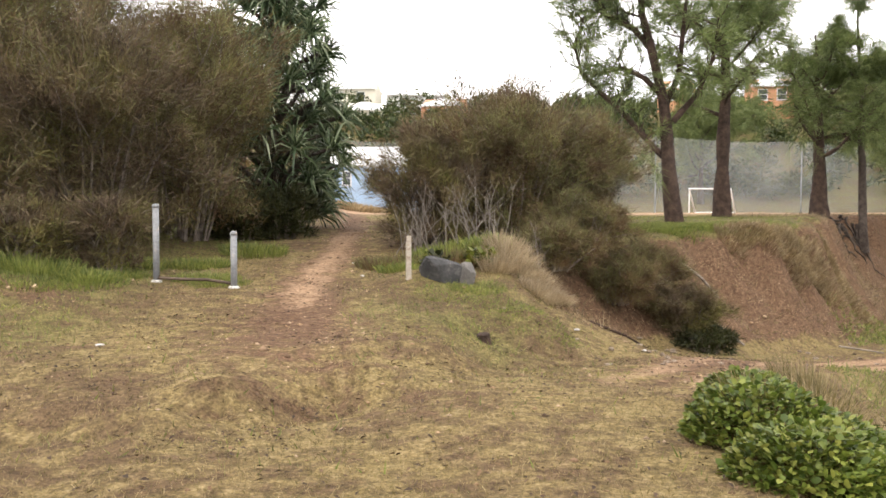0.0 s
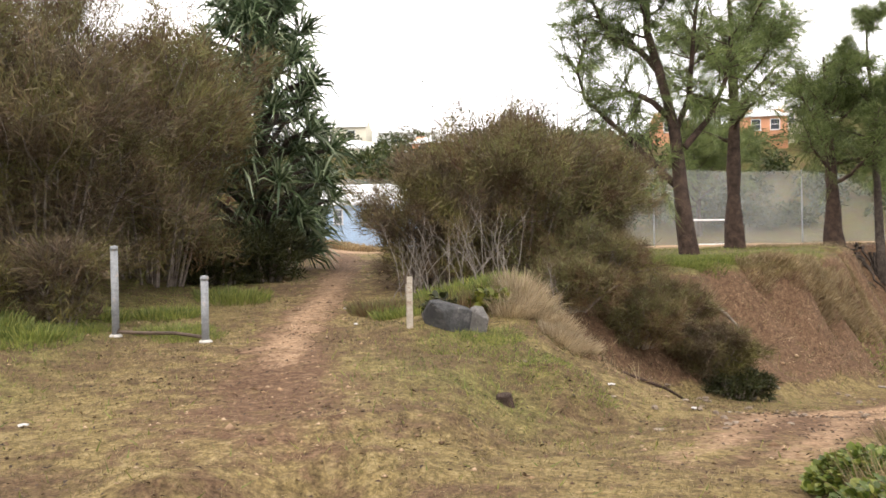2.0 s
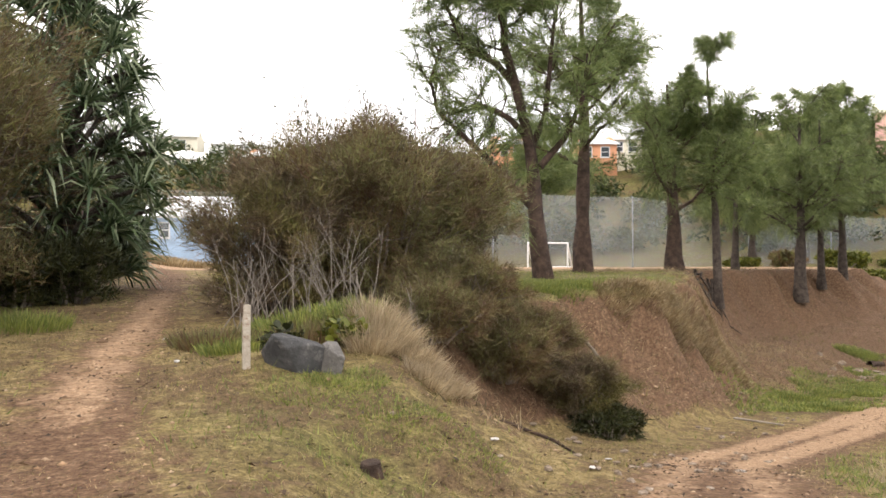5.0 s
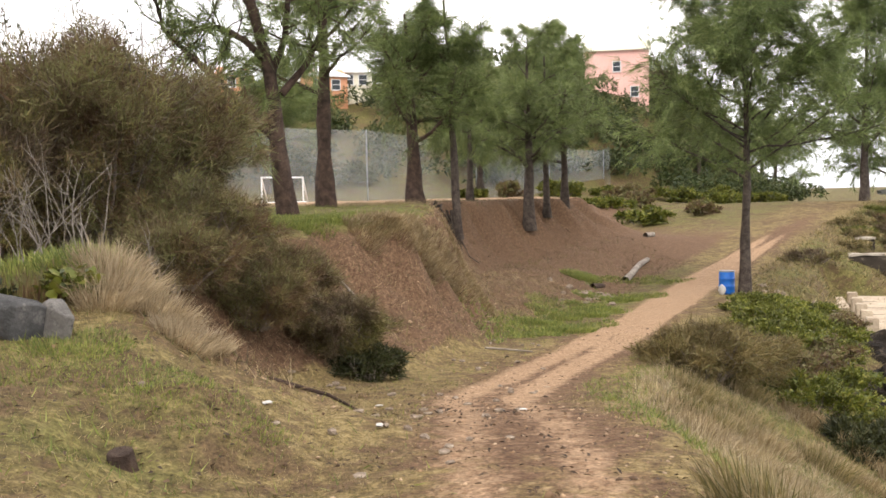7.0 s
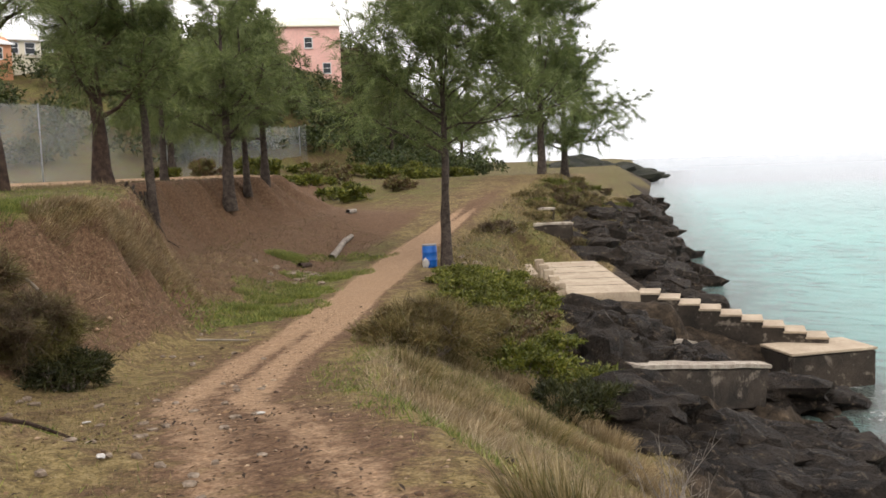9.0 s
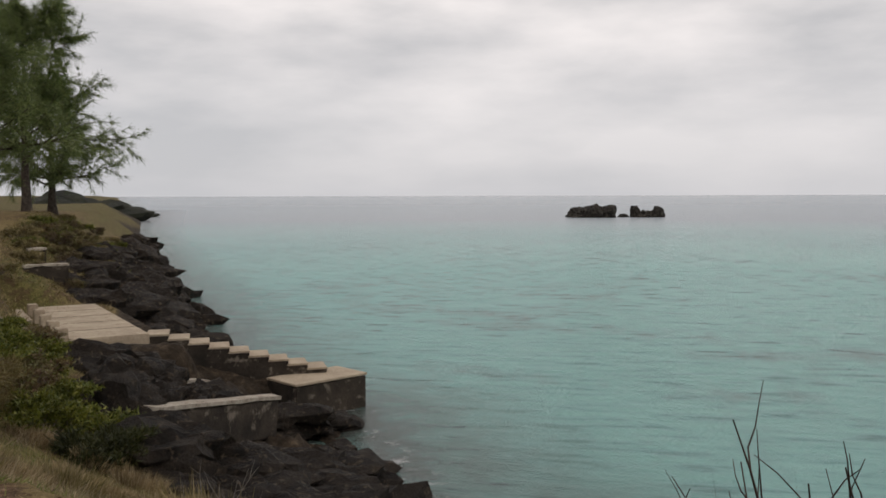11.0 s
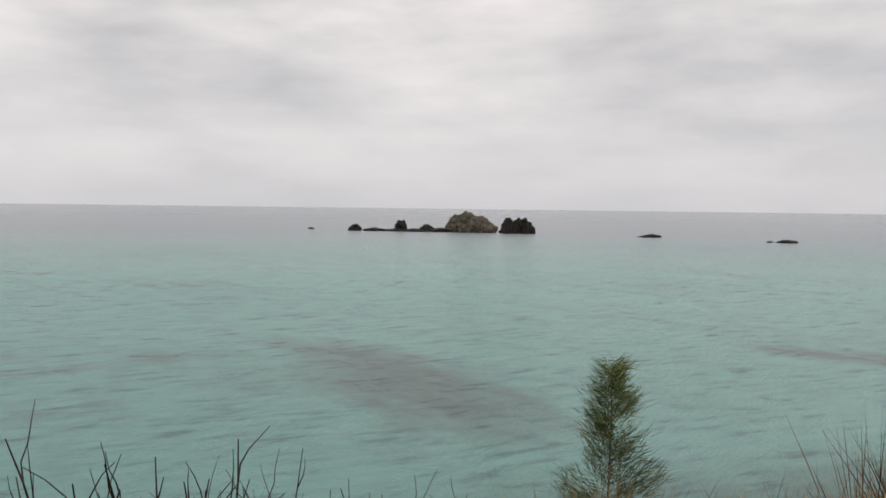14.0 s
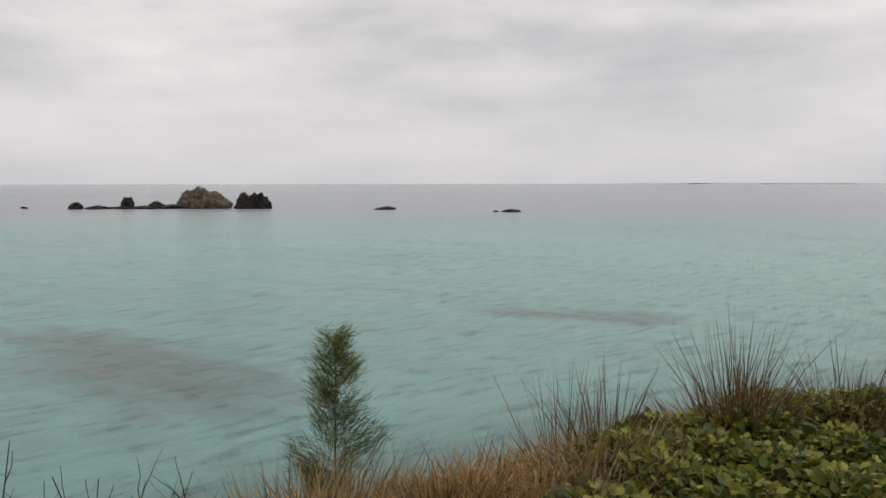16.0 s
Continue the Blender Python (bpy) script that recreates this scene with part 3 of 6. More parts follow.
def casuarina(x, y, height, radius, label, seed, bole=0.35, spread=0.32, lean=(0, 0), dense=1.0, z=None, bark=None, group="casuarina trees", fork=None, limbs=16, size=1.0, bend=None):
    """A casuarina: tapered trunk, rising limbs, drooping sprays of fine needles with gaps between."""
    rng = np.random.default_rng(seed)
    z = ground_z(x, y) if z is None else z
    tree = thing("casuarina_tree", label, "tree", (x, y, z - 0.08), 0, group)
    n = 12
    hs = np.linspace(0, height, n)
    sway = np.cumsum(rng.normal(0, 0.035 * height / 9, (n, 2)), 0)
    trunk = np.c_[lean[0] * hs + sway[:, 0] * hs / height, lean[1] * hs + sway[:, 1] * hs / height, hs]
    if bend is not None:
        bend = np.array(bend)
        off = np.interp(hs, bend[:, 1], bend[:, 0])
        trunk[:, 0], trunk[:, 1] = 0.945 * off + sway[:, 0] * 0.3, -0.326 * off + sway[:, 1] * 0.3
    rad = radius * (1 - 0.93 * (hs / height)) + 0.012
    rad[0] *= 1.28
    rad[1] *= 1.08
    put("trunk", mesh_np("trunk", *tube(trunk, rad, 11, 0.10, rng), bark or M_BARK), tree)
    wood, tips, ways = [], [], []
    starts = list(np.sort(rng.uniform(bole, 0.97, limbs)))
    az = rng.uniform(0, 6.28)
    for q in starts:
        az += 2.4 + rng.normal(0, 0.3)
        p0 = np.array([np.interp(q * height, hs, trunk[:, k]) for k in range(3)])
        ln = height * spread * 1.5 * (1.15 - q * 0.8) * rng.uniform(0.65, 1.15)
        limb = wander(rng, p0, unit(np.array([math.cos(az), math.sin(az), rng.uniform(0.15, 0.65) if q < 0.55 else rng.uniform(0.4, 1.0)])), ln, 6, 0.15, 0.03)
        r0 = radius * (1 - 0.9 * q) * 0.45
        put("limb", mesh_np("limb", *tube(limb, np.linspace(r0, 0.012, 7), 5), bark or M_BARK), tree)
        for j in range(1, 7):
            for _ in range((0, 1, 2, 4, 6, 7, 8)[j]):
                sub = wander(rng, limb[j] + (limb[j - 1] - limb[j]) * rng.uniform(0, 1), unit(rng.normal(0, 1, 3) * np.array([1, 1, 0.7]) + unit(limb[j] - limb[j - 1]) * 0.7 + np.array([0, 0, 0.2])), ln * rng.uniform(0.16, 0.40), 4, 0.22, -0.03)
                wood.append(tube(sub, np.linspace(0.016, 0.005, 5), 3))
                tips.append(sub[1:])
                ways.append(np.repeat(unit(sub[-1:] - sub[:1]), 4, 0))
    top = wander(rng, trunk[-3], np.array([0, 0, 1.0]), height * 0.14, 4, 0.1)
    tips.append(top)
    ways.append(np.repeat(np.array([[0, 0, 1.0]]), 5, 0))
    for limb in fork or ():
        limb = np.array([(0.945 * lat, -0.326 * lat + rng.normal(0, 0.12), up) for lat, up in limb])
        limb[1:] += rng.normal(0, 0.05, (len(limb) - 1, 3))
        put("limb", mesh_np("limb", *tube(limb, np.linspace(radius * 0.48, 0.03, len(limb)), 7, 0.05, rng), bark or M_BARK), tree)
        for j in range(2, len(limb)):
            for _ in range(13):
                sub = wander(rng, limb[j] + (limb[j - 1] - limb[j]) * rng.uniform(0, 1), unit(rng.normal(0, 1, 3) + np.array([0, 0, 0.5])), rng.uniform(0.6, 1.5), 5, 0.25)
                wood.append(tube(sub, np.linspace(0.022, 0.006, 6), 3))
                tips.append(sub[2:])
                ways.append(np.repeat(unit(sub[-1:] - sub[:1]), 4, 0))
    tagged(put("twigwork", mesh_np("twigwork", *join_np(wood), bark or M_BARK), tree), kind="stuff")
    tips, ways = np.concatenate(tips), np.concatenate(ways)
    v, f = sprays(rng, tips, ways, max(4, int(15 * dense)), 0.46 * size, 0.016 * size, 0.5, 0.3)
    put("foliage", mesh_np("foliage", v, f, M_NEEDLE), tree, "fine grey-green needle sprays")
    return tree


def scrub(x, y, rx, ry, h, label, seed, mat=None, blades_n=22000, z=None, name="scrub_bush", category="bush", length=0.26, up=0.8, group="scrub bushes", width=0.016, stems=34):
    """A dense fine-twigged bush: stems fanning from the ground, a clumped crown of thin twigs with an uneven outline."""
    rng = np.random.default_rng(seed)
    z = ground_z(x, y) if z is None else z
    bush = thing(name, label, category, (x, y, z - 0.05), 0, group)
    wood, lumps = [], []
    for _ in range(stems):
        a, q = rng.uniform(0, 6.28), math.sqrt(rng.uniform(0, 1))
        end = np.array([rx * q * math.cos(a), ry * q * math.sin(a), h * (0.45 + 0.5 * math.sqrt(max(0, 1 - q * q))) * rng.uniform(0.75, 1.08)])
        st = np.array([end[0] * 0.35, end[1] * 0.35, 0])
        pts = np.array([st + (end - st) * k + np.array([0, 0, h * 0.08 * math.sin(3.1 * k)]) + rng.normal(0, 0.04, 3) * k for k in np.linspace(0, 1, 6)])
        wood.append(tube(pts, np.linspace(0.03, 0.008, 6), 4))
        lumps += [pts[5], pts[5], pts[4], pts[3], pts[2], pts[1] * np.array([1.9, 1.9, 1.0])]
        for _ in range(2):
            s2 = wander(rng, pts[3], unit(unit(end - st) + rng.normal(0, 0.55, 3)), h * rng.uniform(0.2, 0.55), 4, 0.15, 0.05)
            wood.append(tube(s2, np.linspace(0.012, 0.004, 5), 3))
            lumps += [s2[-1], s2[-2]]
    tagged(put("twigwork", mesh_np("twigwork", *join_np(wood), M_TWIG), bush), "bare brown stems", kind="stuff")
    lumps = np.array(lumps)
    pick = rng.integers(0, len(lumps), blades_n)
    b = lumps[pick] + rng.normal(0, 1, (blades_n, 3)) * np.array([rx, ry, h * 0.6]) * 0.072
    b[:, 2] = np.maximum(b[:, 2], 0.02)
    w = unit(rng.normal(0, 0.75, (blades_n, 3)) + np.array([0, 0, up * 0.75]) + 0.7 * b / np.array([rx, ry, h * 2]))
    v, f = blades(b, w, length * rng.uniform(0.5, 1.5, blades_n), width * rng.uniform(0.6, 1.4, blades_n), rng.uniform(0, 0.25, blades_n), rng)
    put("foliage", mesh_np("foliage", v, f, mat or M_SCRUB), bush)
    return bush


def tussock(x, y, r, h, n, label, seed, mat, z=None, name="grass_tussock", width=0.012, flop=0.45, group="grass tussocks", lean=(0, 0), droop=0.35, category="grass"):
    rng = np.random.default_rng(seed)
    z = ground_z(x, y) if z is None else z
    a, q = rng.uniform(0, 6.28, n), np.sqrt(rng.uniform(0, 1, n)) * r
    b = np.stack([np.cos(a) * q, np.sin(a) * q, np.full(n, -0.03)], 1)
    b[:, 2] += cover(x + b[:, 0], y + b[:, 1])[0] - ground_z(x, y)
    w = unit(np.stack([np.cos(a) * flop * q / r + lean[0], np.sin(a) * flop * q / r + lean[1], np.ones(n)], 1) + rng.normal(0, 0.16, (n, 3)))
    v, f = blades(b, w, h * rng.uniform(0.45, 1.1, n), width * rng.uniform(0.6, 1.4, n), droop * rng.uniform(0, 1, n), rng, 2)
    ob = put(name, mesh_np(name, v, f, mat))
    ob.matrix_world = pose(x, y, z)
    return tagged(ob, label, category, group)


def leafy(x, y, r, h, n, label, seed, z=None, mat=None, leaf=0.075, name="leafy_plant", group="leafy ground plants"):
    """A low mound of broad oval leaves on short stalks."""
    rng = np.random.default_rng(seed)
    z = ground_z(x, y) if z is None else z
    plant = thing(name, label, "plant", (x, y, z), 0, group)
    a, q = rng.uniform(0, 6.28, n), np.sqrt(rng.uniform(0, 1, n))
    c = np.stack([np.cos(a) * q * r, np.sin(a) * q * r, h * np.sqrt(np.maximum(0.03, 1 - q ** 2)) * rng.uniform(0.35, 1.1, n)], 1)
    w = unit(np.stack([np.cos(a) * 0.6, np.sin(a) * 0.6, np.full(n, 0.35)], 1) + rng.normal(0, 0.45, (n, 3)))
    side = unit(np.cross(w, np.array([0, 0, 1.0]) + rng.normal(0, 0.35, (n, 3))))
    nor = np.cross(side, w)
    L = leaf * rng.uniform(0.6, 1.5, n)[:, None]
    W = L * 0.36
    v = np.stack([c, c + w * L * 0.35 - side * W + nor * L * 0.06, c + w * L * 0.75 - side * W * 0.8, c + w * L - nor * L * 0.12, c + w * L * 0.75 + side * W * 0.8, c + w * L * 0.35 + side * W + nor * L * 0.06], 1).reshape(-1, 3)
    i = np.arange(n)[:, None] * 6
    f = np.concatenate([i + np.array([0, 1, 2, 3]), i + np.array([0, 3, 4, 5])], 0)
    put("leaves", mesh_np("leaves", v, f, mat or M_LEAF), plant)
    ns = max(10, n // 30)
    st = [tube(np.array([[p[0] * 0.5, p[1] * 0.5, -0.03], p * 0.8, p]), [0.006, 0.005, 0.003], 3) for p in c[:ns]]
    tagged(put("stalkwork", mesh_np("stalkwork", *join_np(st), M_STEM), plant), kind="stuff")
    return plant


def twiggy(x, y, h, n, label, seed, mat=None, z=None, spread=0.5, name="bare_shrub", rad=0.012, group="bare twigs", sub=4):
    rng = np.random.default_rng(seed)
    z = ground_z(x, y) if z is None else z
    parts_ = []
    for _ in range(n):
        way = unit(np.array([rng.normal(0, spread), rng.normal(0, spread), 1.0]))
        main = wander(rng, (rng.normal(0, 0.12), rng.normal(0, 0.12), -0.05), way, h * rng.uniform(0.5, 1.1), 6, 0.13)
        parts_.append(tube(main, np.linspace(rad, rad * 0.25, 7), 4))
        for _ in range(sub):
            k = rng.integers(2, 6)
            s = wander(rng, main[k], unit(way + rng.normal(0, 0.5, 3)), h * rng.uniform(0.15, 0.4), 4, 0.16, 0.05)
            parts_.append(tube(s, np.linspace(rad * 0.45, rad * 0.15, 5), 3))
    ob = put(name, mesh_np(name, *join_np(parts_), mat or M_TWIG))
    ob.matrix_world = pose(x, y, z)
    return tagged(ob, label, "twigs", group)


def pandanus(x, y, h, seed):
    """A screw pine: several stems, each ending in spiral rosettes of long strap leaves, a cone of tiers."""
    rng = np.random.default_rng(seed)
    z = ground_z(x, y)
    tree = thing("pandanus_tree", "tall dark green screw pine with strap-leaf rosettes", "tree", (x, y, z - 0.05))
    wood, heads = [tube(wander(rng, (0, 0, 0), np.array([0.0, 0, 1]), h * 0.86, 9, 0.03), np.linspace(0.16, 0.06, 10), 8)], []
    for q in np.linspace(0.05, 0.97, 125):
        a = q * 120 + rng.normal(0, 0.4)
        rr = (0.22 + 2.25 * (1 - q) ** 0.85) * min(1.0, 0.5 + 2.2 * q) * rng.uniform(0.45, 1.08)
        end = np.array([rr * math.cos(a), rr * math.sin(a), h * q + 0.1])
        wood.append(tube(np.array([[0, 0, h * max(0.02, q - 0.12)], end * np.array([0.6, 0.6, 1]) - np.array([0, 0, 0.15]), end]), [0.06, 0.05, 0.05], 5))
        heads.append((end, unit(np.array([math.cos(a), math.sin(a), 0.9]))))
    tagged(put("stemwork", mesh_np("stemwork", *join_np(wood), M_BARK), tree), kind="stuff")
    vs = []
    for end, way in heads:
        n = 64
        w = unit(rng.normal(0, 0.75, (n, 3)) + way * 0.75 + np.array([0, 0, 0.25]))
        b = np.repeat(end[None], n, 0) + rng.normal(0, 0.05, (n, 3))
        vs.append(blades(b, w, rng.uniform(0.5, 0.95, n), rng.uniform(0.035, 0.06, n), rng.uniform(0.15, 0.6, n), rng, 2))
    put("leaves", mesh_np("leaves", *join_np(vs), M_PANDAN), tree, "long glossy strap leaves")
    return tree


M_DARK_TWIG = rough_mat("dark_wet_twig", (0.022, 0.015, 0.010), (0.06, 0.042, 0.03), 8, 60, 0.9)


# ---- rocks ----
def rock_mesh(rng, sx, sy, sz, jag=0.28, sub=3, flat=0.0):
    bm = bmesh.new()
    bmesh.ops.create_icosphere(bm, subdivisions=sub, radius=1.0)
    o = Vector(rng.uniform(-50, 50, 3))
    for v in bm.verts:
        n = noise.fractal(v.co * 1.1 + o, 0.9, 2.1, 5) * jag + abs(noise.noise(v.co * 2.7 + o)) * jag * 0.6
        c = v.co * (1 + n)
        v.co = (c.x * sx, c.y * sy, max(c.z, -0.35) * sz if flat else c.z * sz)
    return bm


M_BOULDER = rough_mat("grey_boulder", (0.035, 0.035, 0.035), (0.095, 0.092, 0.09), 3, 25, 0.9, 0.8, 0.04, (0.17, 0.16, 0.15))
M_SLAB = rough_mat("pale_broken_stone", (0.10, 0.092, 0.084), (0.19, 0.175, 0.16), 4, 30, 0.9, 0.8, 0.03, (0.05, 0.046, 0.042))
M_SHORE = rough_mat("dark_shore_rock", (0.009, 0.006, 0.004), (0.042, 0.030, 0.020), 1.8, 11, 0.85, 1.0, 0.25, (0.11, 0.08, 0.052))
M_ISLE = rough_mat("sea_rock", (0.018, 0.016, 0.013), (0.055, 0.047, 0.037), 0.35, 2.0, 0.9, 1.0, 0.6, (0.085, 0.075, 0.058))
M_ISLE_PALE = rough_mat("weathered_limestone", (0.08, 0.07, 0.05), (0.22, 0.19, 0.145), 0.5, 2.5, 0.9, 1.0, 0.6, (0.05, 0.05, 0.025))
# one concrete in two tones: pale for lit tops, near black for shaded sides
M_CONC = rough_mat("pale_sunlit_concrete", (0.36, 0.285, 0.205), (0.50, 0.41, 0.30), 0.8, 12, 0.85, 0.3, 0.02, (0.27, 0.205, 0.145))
M_OLD_CONC = rough_mat("weathered_shaded_concrete", (0.02, 0.016, 0.012), (0.06, 0.046, 0.034), 0.9, 10, 0.9, 0.8, 0.05, (0.17, 0.14, 0.11))
M_WHITE_CRUST = rough_mat("flaking_lime_crust", (0.30, 0.25, 0.20), (0.50, 0.44, 0.36), 2.5, 14, 0.9, 0.8, 0.05, (0.09, 0.07, 0.05))


def rock(name, x, y, z, sx, sy, sz, turn, label, seed, mat, group="", jag=0.28, sub=3, category="rock", smooth_faces=False):
    ob = part(name, rock_mesh(np.random.default_rng(seed), sx, sy, sz, jag, sub), mat, smooth=smooth_faces)
    ob.matrix_world = pose(x, y, z, 0, 0, turn)
    return tagged(ob, label, category, group)


def angular(seed, sx, sy, sz, n=17):
    """A broken block: the hull of scattered points, its edges worn."""
    rng = np.random.default_rng(seed)
    bm = bmesh.new()
    for p in unit(rng.normal(0, 1, (n, 3))) * rng.uniform(0.85, 1.1, (n, 1)):
        q = np.sign(p) * np.abs(p) ** 0.6
        bm.verts.new((q[0] * sx, q[1] * sy, q[2] * sz))
    r = bmesh.ops.convex_hull(bm, input=bm.verts[:])
    bmesh.ops.delete(bm, geom=[v for v in bm.verts if not v.link_faces], context="VERTS")
    bmesh.ops.bevel(bm, geom=bm.edges[:], offset=0.009, segments=1, affect="EDGES")
    return bm


# ---- by the footpath: posts, boulder, stump ----
M_POST = rough_mat("grey_painted_pipe", (0.17, 0.175, 0.18), (0.26, 0.265, 0.27), 5, 40, 0.55, 0.3, 0.004, (0.30, 0.26, 0.22))
M_POST_RUST = rough_mat("peeling_white_post", (0.33, 0.28, 0.22), (0.46, 0.41, 0.34), 5, 40, 0.7, 0.4, 0.006, (0.17, 0.07, 0.03))
M_PIPE_DARK = rough_mat("rusted_rail", (0.05, 0.035, 0.025), (0.12, 0.085, 0.06), 6, 50, 0.8)
M_PAD = rough_mat("concrete_footing", (0.42, 0.40, 0.37), (0.55, 0.52, 0.48), 8, 60, 0.9)


def lathe(profile, sides=18):
    """A turned solid from (radius, height) pairs."""
    bm = bmesh.new()
    rings = []
    for r, h in profile:
        rings.append([bm.verts.new((r * math.cos(6.28318 * k / sides), r * math.sin(6.28318 * k / sides), h)) for k in range(sides)])
    for a, b in zip(rings, rings[1:]):
        for k in range(sides):
            bm.faces.new((a[k], a[(k + 1) % sides], b[(k + 1) % sides], b[k]))
    bm.faces.new(rings[0][::-1])
    bm.faces.new(rings[-1])
    return bm


def round_post(name, x, y, h, r, label, mat, tilt=(0, 0)):
    z = ground_z(x, y)
    p = thing(name, label, "post", (x, y, z))
    p.matrix_world = pose(x, y, z, tilt[0], tilt[1], 0)
    part("shaft", lathe([(r, -0.15), (r, h - 0.06)]), mat, p, smooth=True)
    part("cap", lathe([(r * 1.12, h - 0.06), (r * 1.12, h - 0.03), (r * 0.9, h - 0.008), (r * 0.45, h)]), mat, p, smooth=True)
    part("footing", lathe([(r * 1.9, -0.1), (r * 1.8, 0.01), (r * 1.35, 0.03)], 11), M_PAD, p, "pale concrete footing")
    return p


round_post("bollard", -2.89, 12.42, 0.79, 0.045, "short grey pipe bollard in a concrete footing beside the footpath", M_POST)
tall_post = round_post("gate_post", -4.10, 12.85, 1.12, 0.045, "taller weathered grey pipe gate post at the lawn's edge", M_POST)
rail = thing("low_rail", "thin rusted pipe rail lying just above the grass between two posts", "rail", (-4.10, 12.85, ground_z(-4.1, 12.85)))
rv = np.array([[0.05, -0.02, 0.06], [0.4, -0.14, 0.05], [0.8, -0.28, 0.055], [1.18, -0.42, ground_z(-2.89, 12.42) - ground_z(-4.1, 12.85) + 0.06]])
put("pipe", mesh_np("pipe", *tube(rv, np.full(4, 0.022), 8), M_PIPE_DARK), rail)
put("hook", mesh_np("hook", *tube(np.array([[0.03, 0, 0.0], [0.03, -0.03, 0.05], [0.06, -0.03, 0.1]]), [0.012, 0.012, 0.01], 6), M_PIPE_DARK), rail)
zr = ground_z(-0.47, 12.29)
old_post = thing("old_post", "square white post with peeling paint and rust stains", "post", (-0.47, 12.29, zr), 12)
part("shaft", box(-0.035, 0.035, -0.035, 0.035, -0.15, 0.60, 0.006), M_POST_RUST, old_post)
part("bracket", box(-0.06, -0.03, -0.03, 0.03, 0.52, 0.62, 0.004), M_PIPE_DARK, old_post, "rusted iron bracket")
for bx, by, up, sx, sy, sz, tn, lab, sd in ((-0.02, 12.4, 0.10, 0.31, 0.24, 0.24, 12, "dark grey angular boulder in the grass beside the post", 41), (0.32, 12.36, 0.06, 0.11, 0.17, 0.24, 35, "pale broken slab leaning on the dark boulder", 44)):
    ob = part("boulder", angular(sd, sx, sy, sz), M_BOULDER)
    ob.matrix_world = pose(bx, by, ground_z(bx, by) + up, 6, 8, tn)
    tagged(ob, lab, "boulder")
    if sd == 44:
        ob.data.materials[0] = M_SLAB
stump = part("stump", lathe([(0.10, -0.1), (0.085, 0.04), (0.075, 0.12), (0.065, 0.125)], 9), M_BARK_RED)
stump.matrix_world = pose(0.47, 10.15, ground_z(0.47, 10.15) - 0.02, 6, -9, 20)
tagged(stump, "small dark sawn tree stump in the dry lawn", "stump")

# ---- scrub along the footpath ----
for k, (bx, by, rx, ry, bh, n, mt) in enumerate([
        (-6.0, 15.3, 1.7, 1.5, 3.6, 26000, M_SCRUB_BROWN), (-8.2, 15.0, 2.0, 1.7, 4.6, 30000, M_SCRUB), (-10.8, 15.5, 2.2, 1.9, 4.9, 28000, M_SCRUB_BROWN),
        (-5.3, 18.2, 1.7, 1.9, 4.3, 28000, M_SCRUB), (-7.6, 18.5, 2.2, 2.0, 5.6, 32000, M_SCRUB), (-10.6, 19.5, 2.6, 2.2, 6.0, 30000, M_SCRUB),
        (-13.8, 18.0, 2.6, 2.4, 5.6, 22000, M_SCRUB_BROWN), (-6.0, 21.5, 1.7, 1.8, 4.6, 18000, M_SCRUB_BROWN)]):
    scrub(bx, by, rx, ry, bh, ("dense brown-green tamarisk bush walling the footpath", "tall tangled brown scrub bush with fine bare twigs")[mt is M_SCRUB_BROWN], 100 + k, mt, int(n * 1.5), length=0.27, width=0.015)
for k, (bx, by) in enumerate([(-8.0, 20.5), (-5.8, 20.0), (-10.0, 21.0)]):
    twiggy(bx, by, 6.6, 9, "bare grey branches standing above the scrub", 150 + k, M_TWIG, spread=0.16, rad=0.02)
pandanus(-4.1, 22.2, 7.4, 160)
scrub(-3.6, 20.0, 0.8, 0.9, 1.1, "low dark green shrub at the screw pine's foot", 161, M_DARK_LEAF, 7000, length=0.2, width=0.03)
scrub(-4.3, 19.2, 0.8, 0.7, 0.9, "low dark green shrub at the screw pine's foot", 162, M_DARK_LEAF, 6000, length=0.2, width=0.03)
scrub(-5.0, 13.4, 0.55, 0.5, 1.05, "dark dead scrub heaped beside the gate post", 163, M_SCRUB_BROWN, 9000, length=0.2)
scrub(-6.3, 13.2, 0.9, 0.6, 0.8, "low weedy brown scrub on the grass bank", 164, M_SCRUB_BROWN, 7000, length=0.2)
for k, (bx, by, r, h) in enumerate([(-5.7, 12.6, 0.6, 0.3), (-6.8, 12.0, 0.7, 0.35), (-5.0, 14.2, 0.6, 0.25), (-7.8, 11.5, 0.8, 0.35), (-4.0, 14.8, 0.5, 0.2), (-3.5, 16.6, 0.6, 0.3), (-4.9, 12.4, 0.4, 0.22)]):
    tussock(bx, by, r, h, 1100, "bright green long grass beside the scrub", 170 + k, M_GREEN_GRASS, group="green grass clumps", name="green_grass_clump")

for k, (bx, by, rx, ry, bh, n, mt) in enumerate([
        (-0.1, 18.0, 1.25, 1.2, 2.2, 20000, M_SCRUB_BROWN), (1.4, 18.6, 1.6, 1.5, 3.0, 30000, M_SCRUB), (2.7, 20.2, 1.35, 1.5, 2.9, 26000, M_SCRUB),
        (1.2, 21.2, 1.9, 1.6, 3.3, 24000, M_SCRUB_BROWN), (3.5, 22.6, 1.15, 1.3, 2.4, 18000, M_SCRUB)]):
    scrub(bx, by, rx, ry, bh, ("rounded olive-brown tamarisk bush on the mound", "twiggy brown scrub bush on the mound")[mt is M_SCRUB_BROWN], 200 + k, mt, int(n * 1.5), length=0.24, width=0.013)
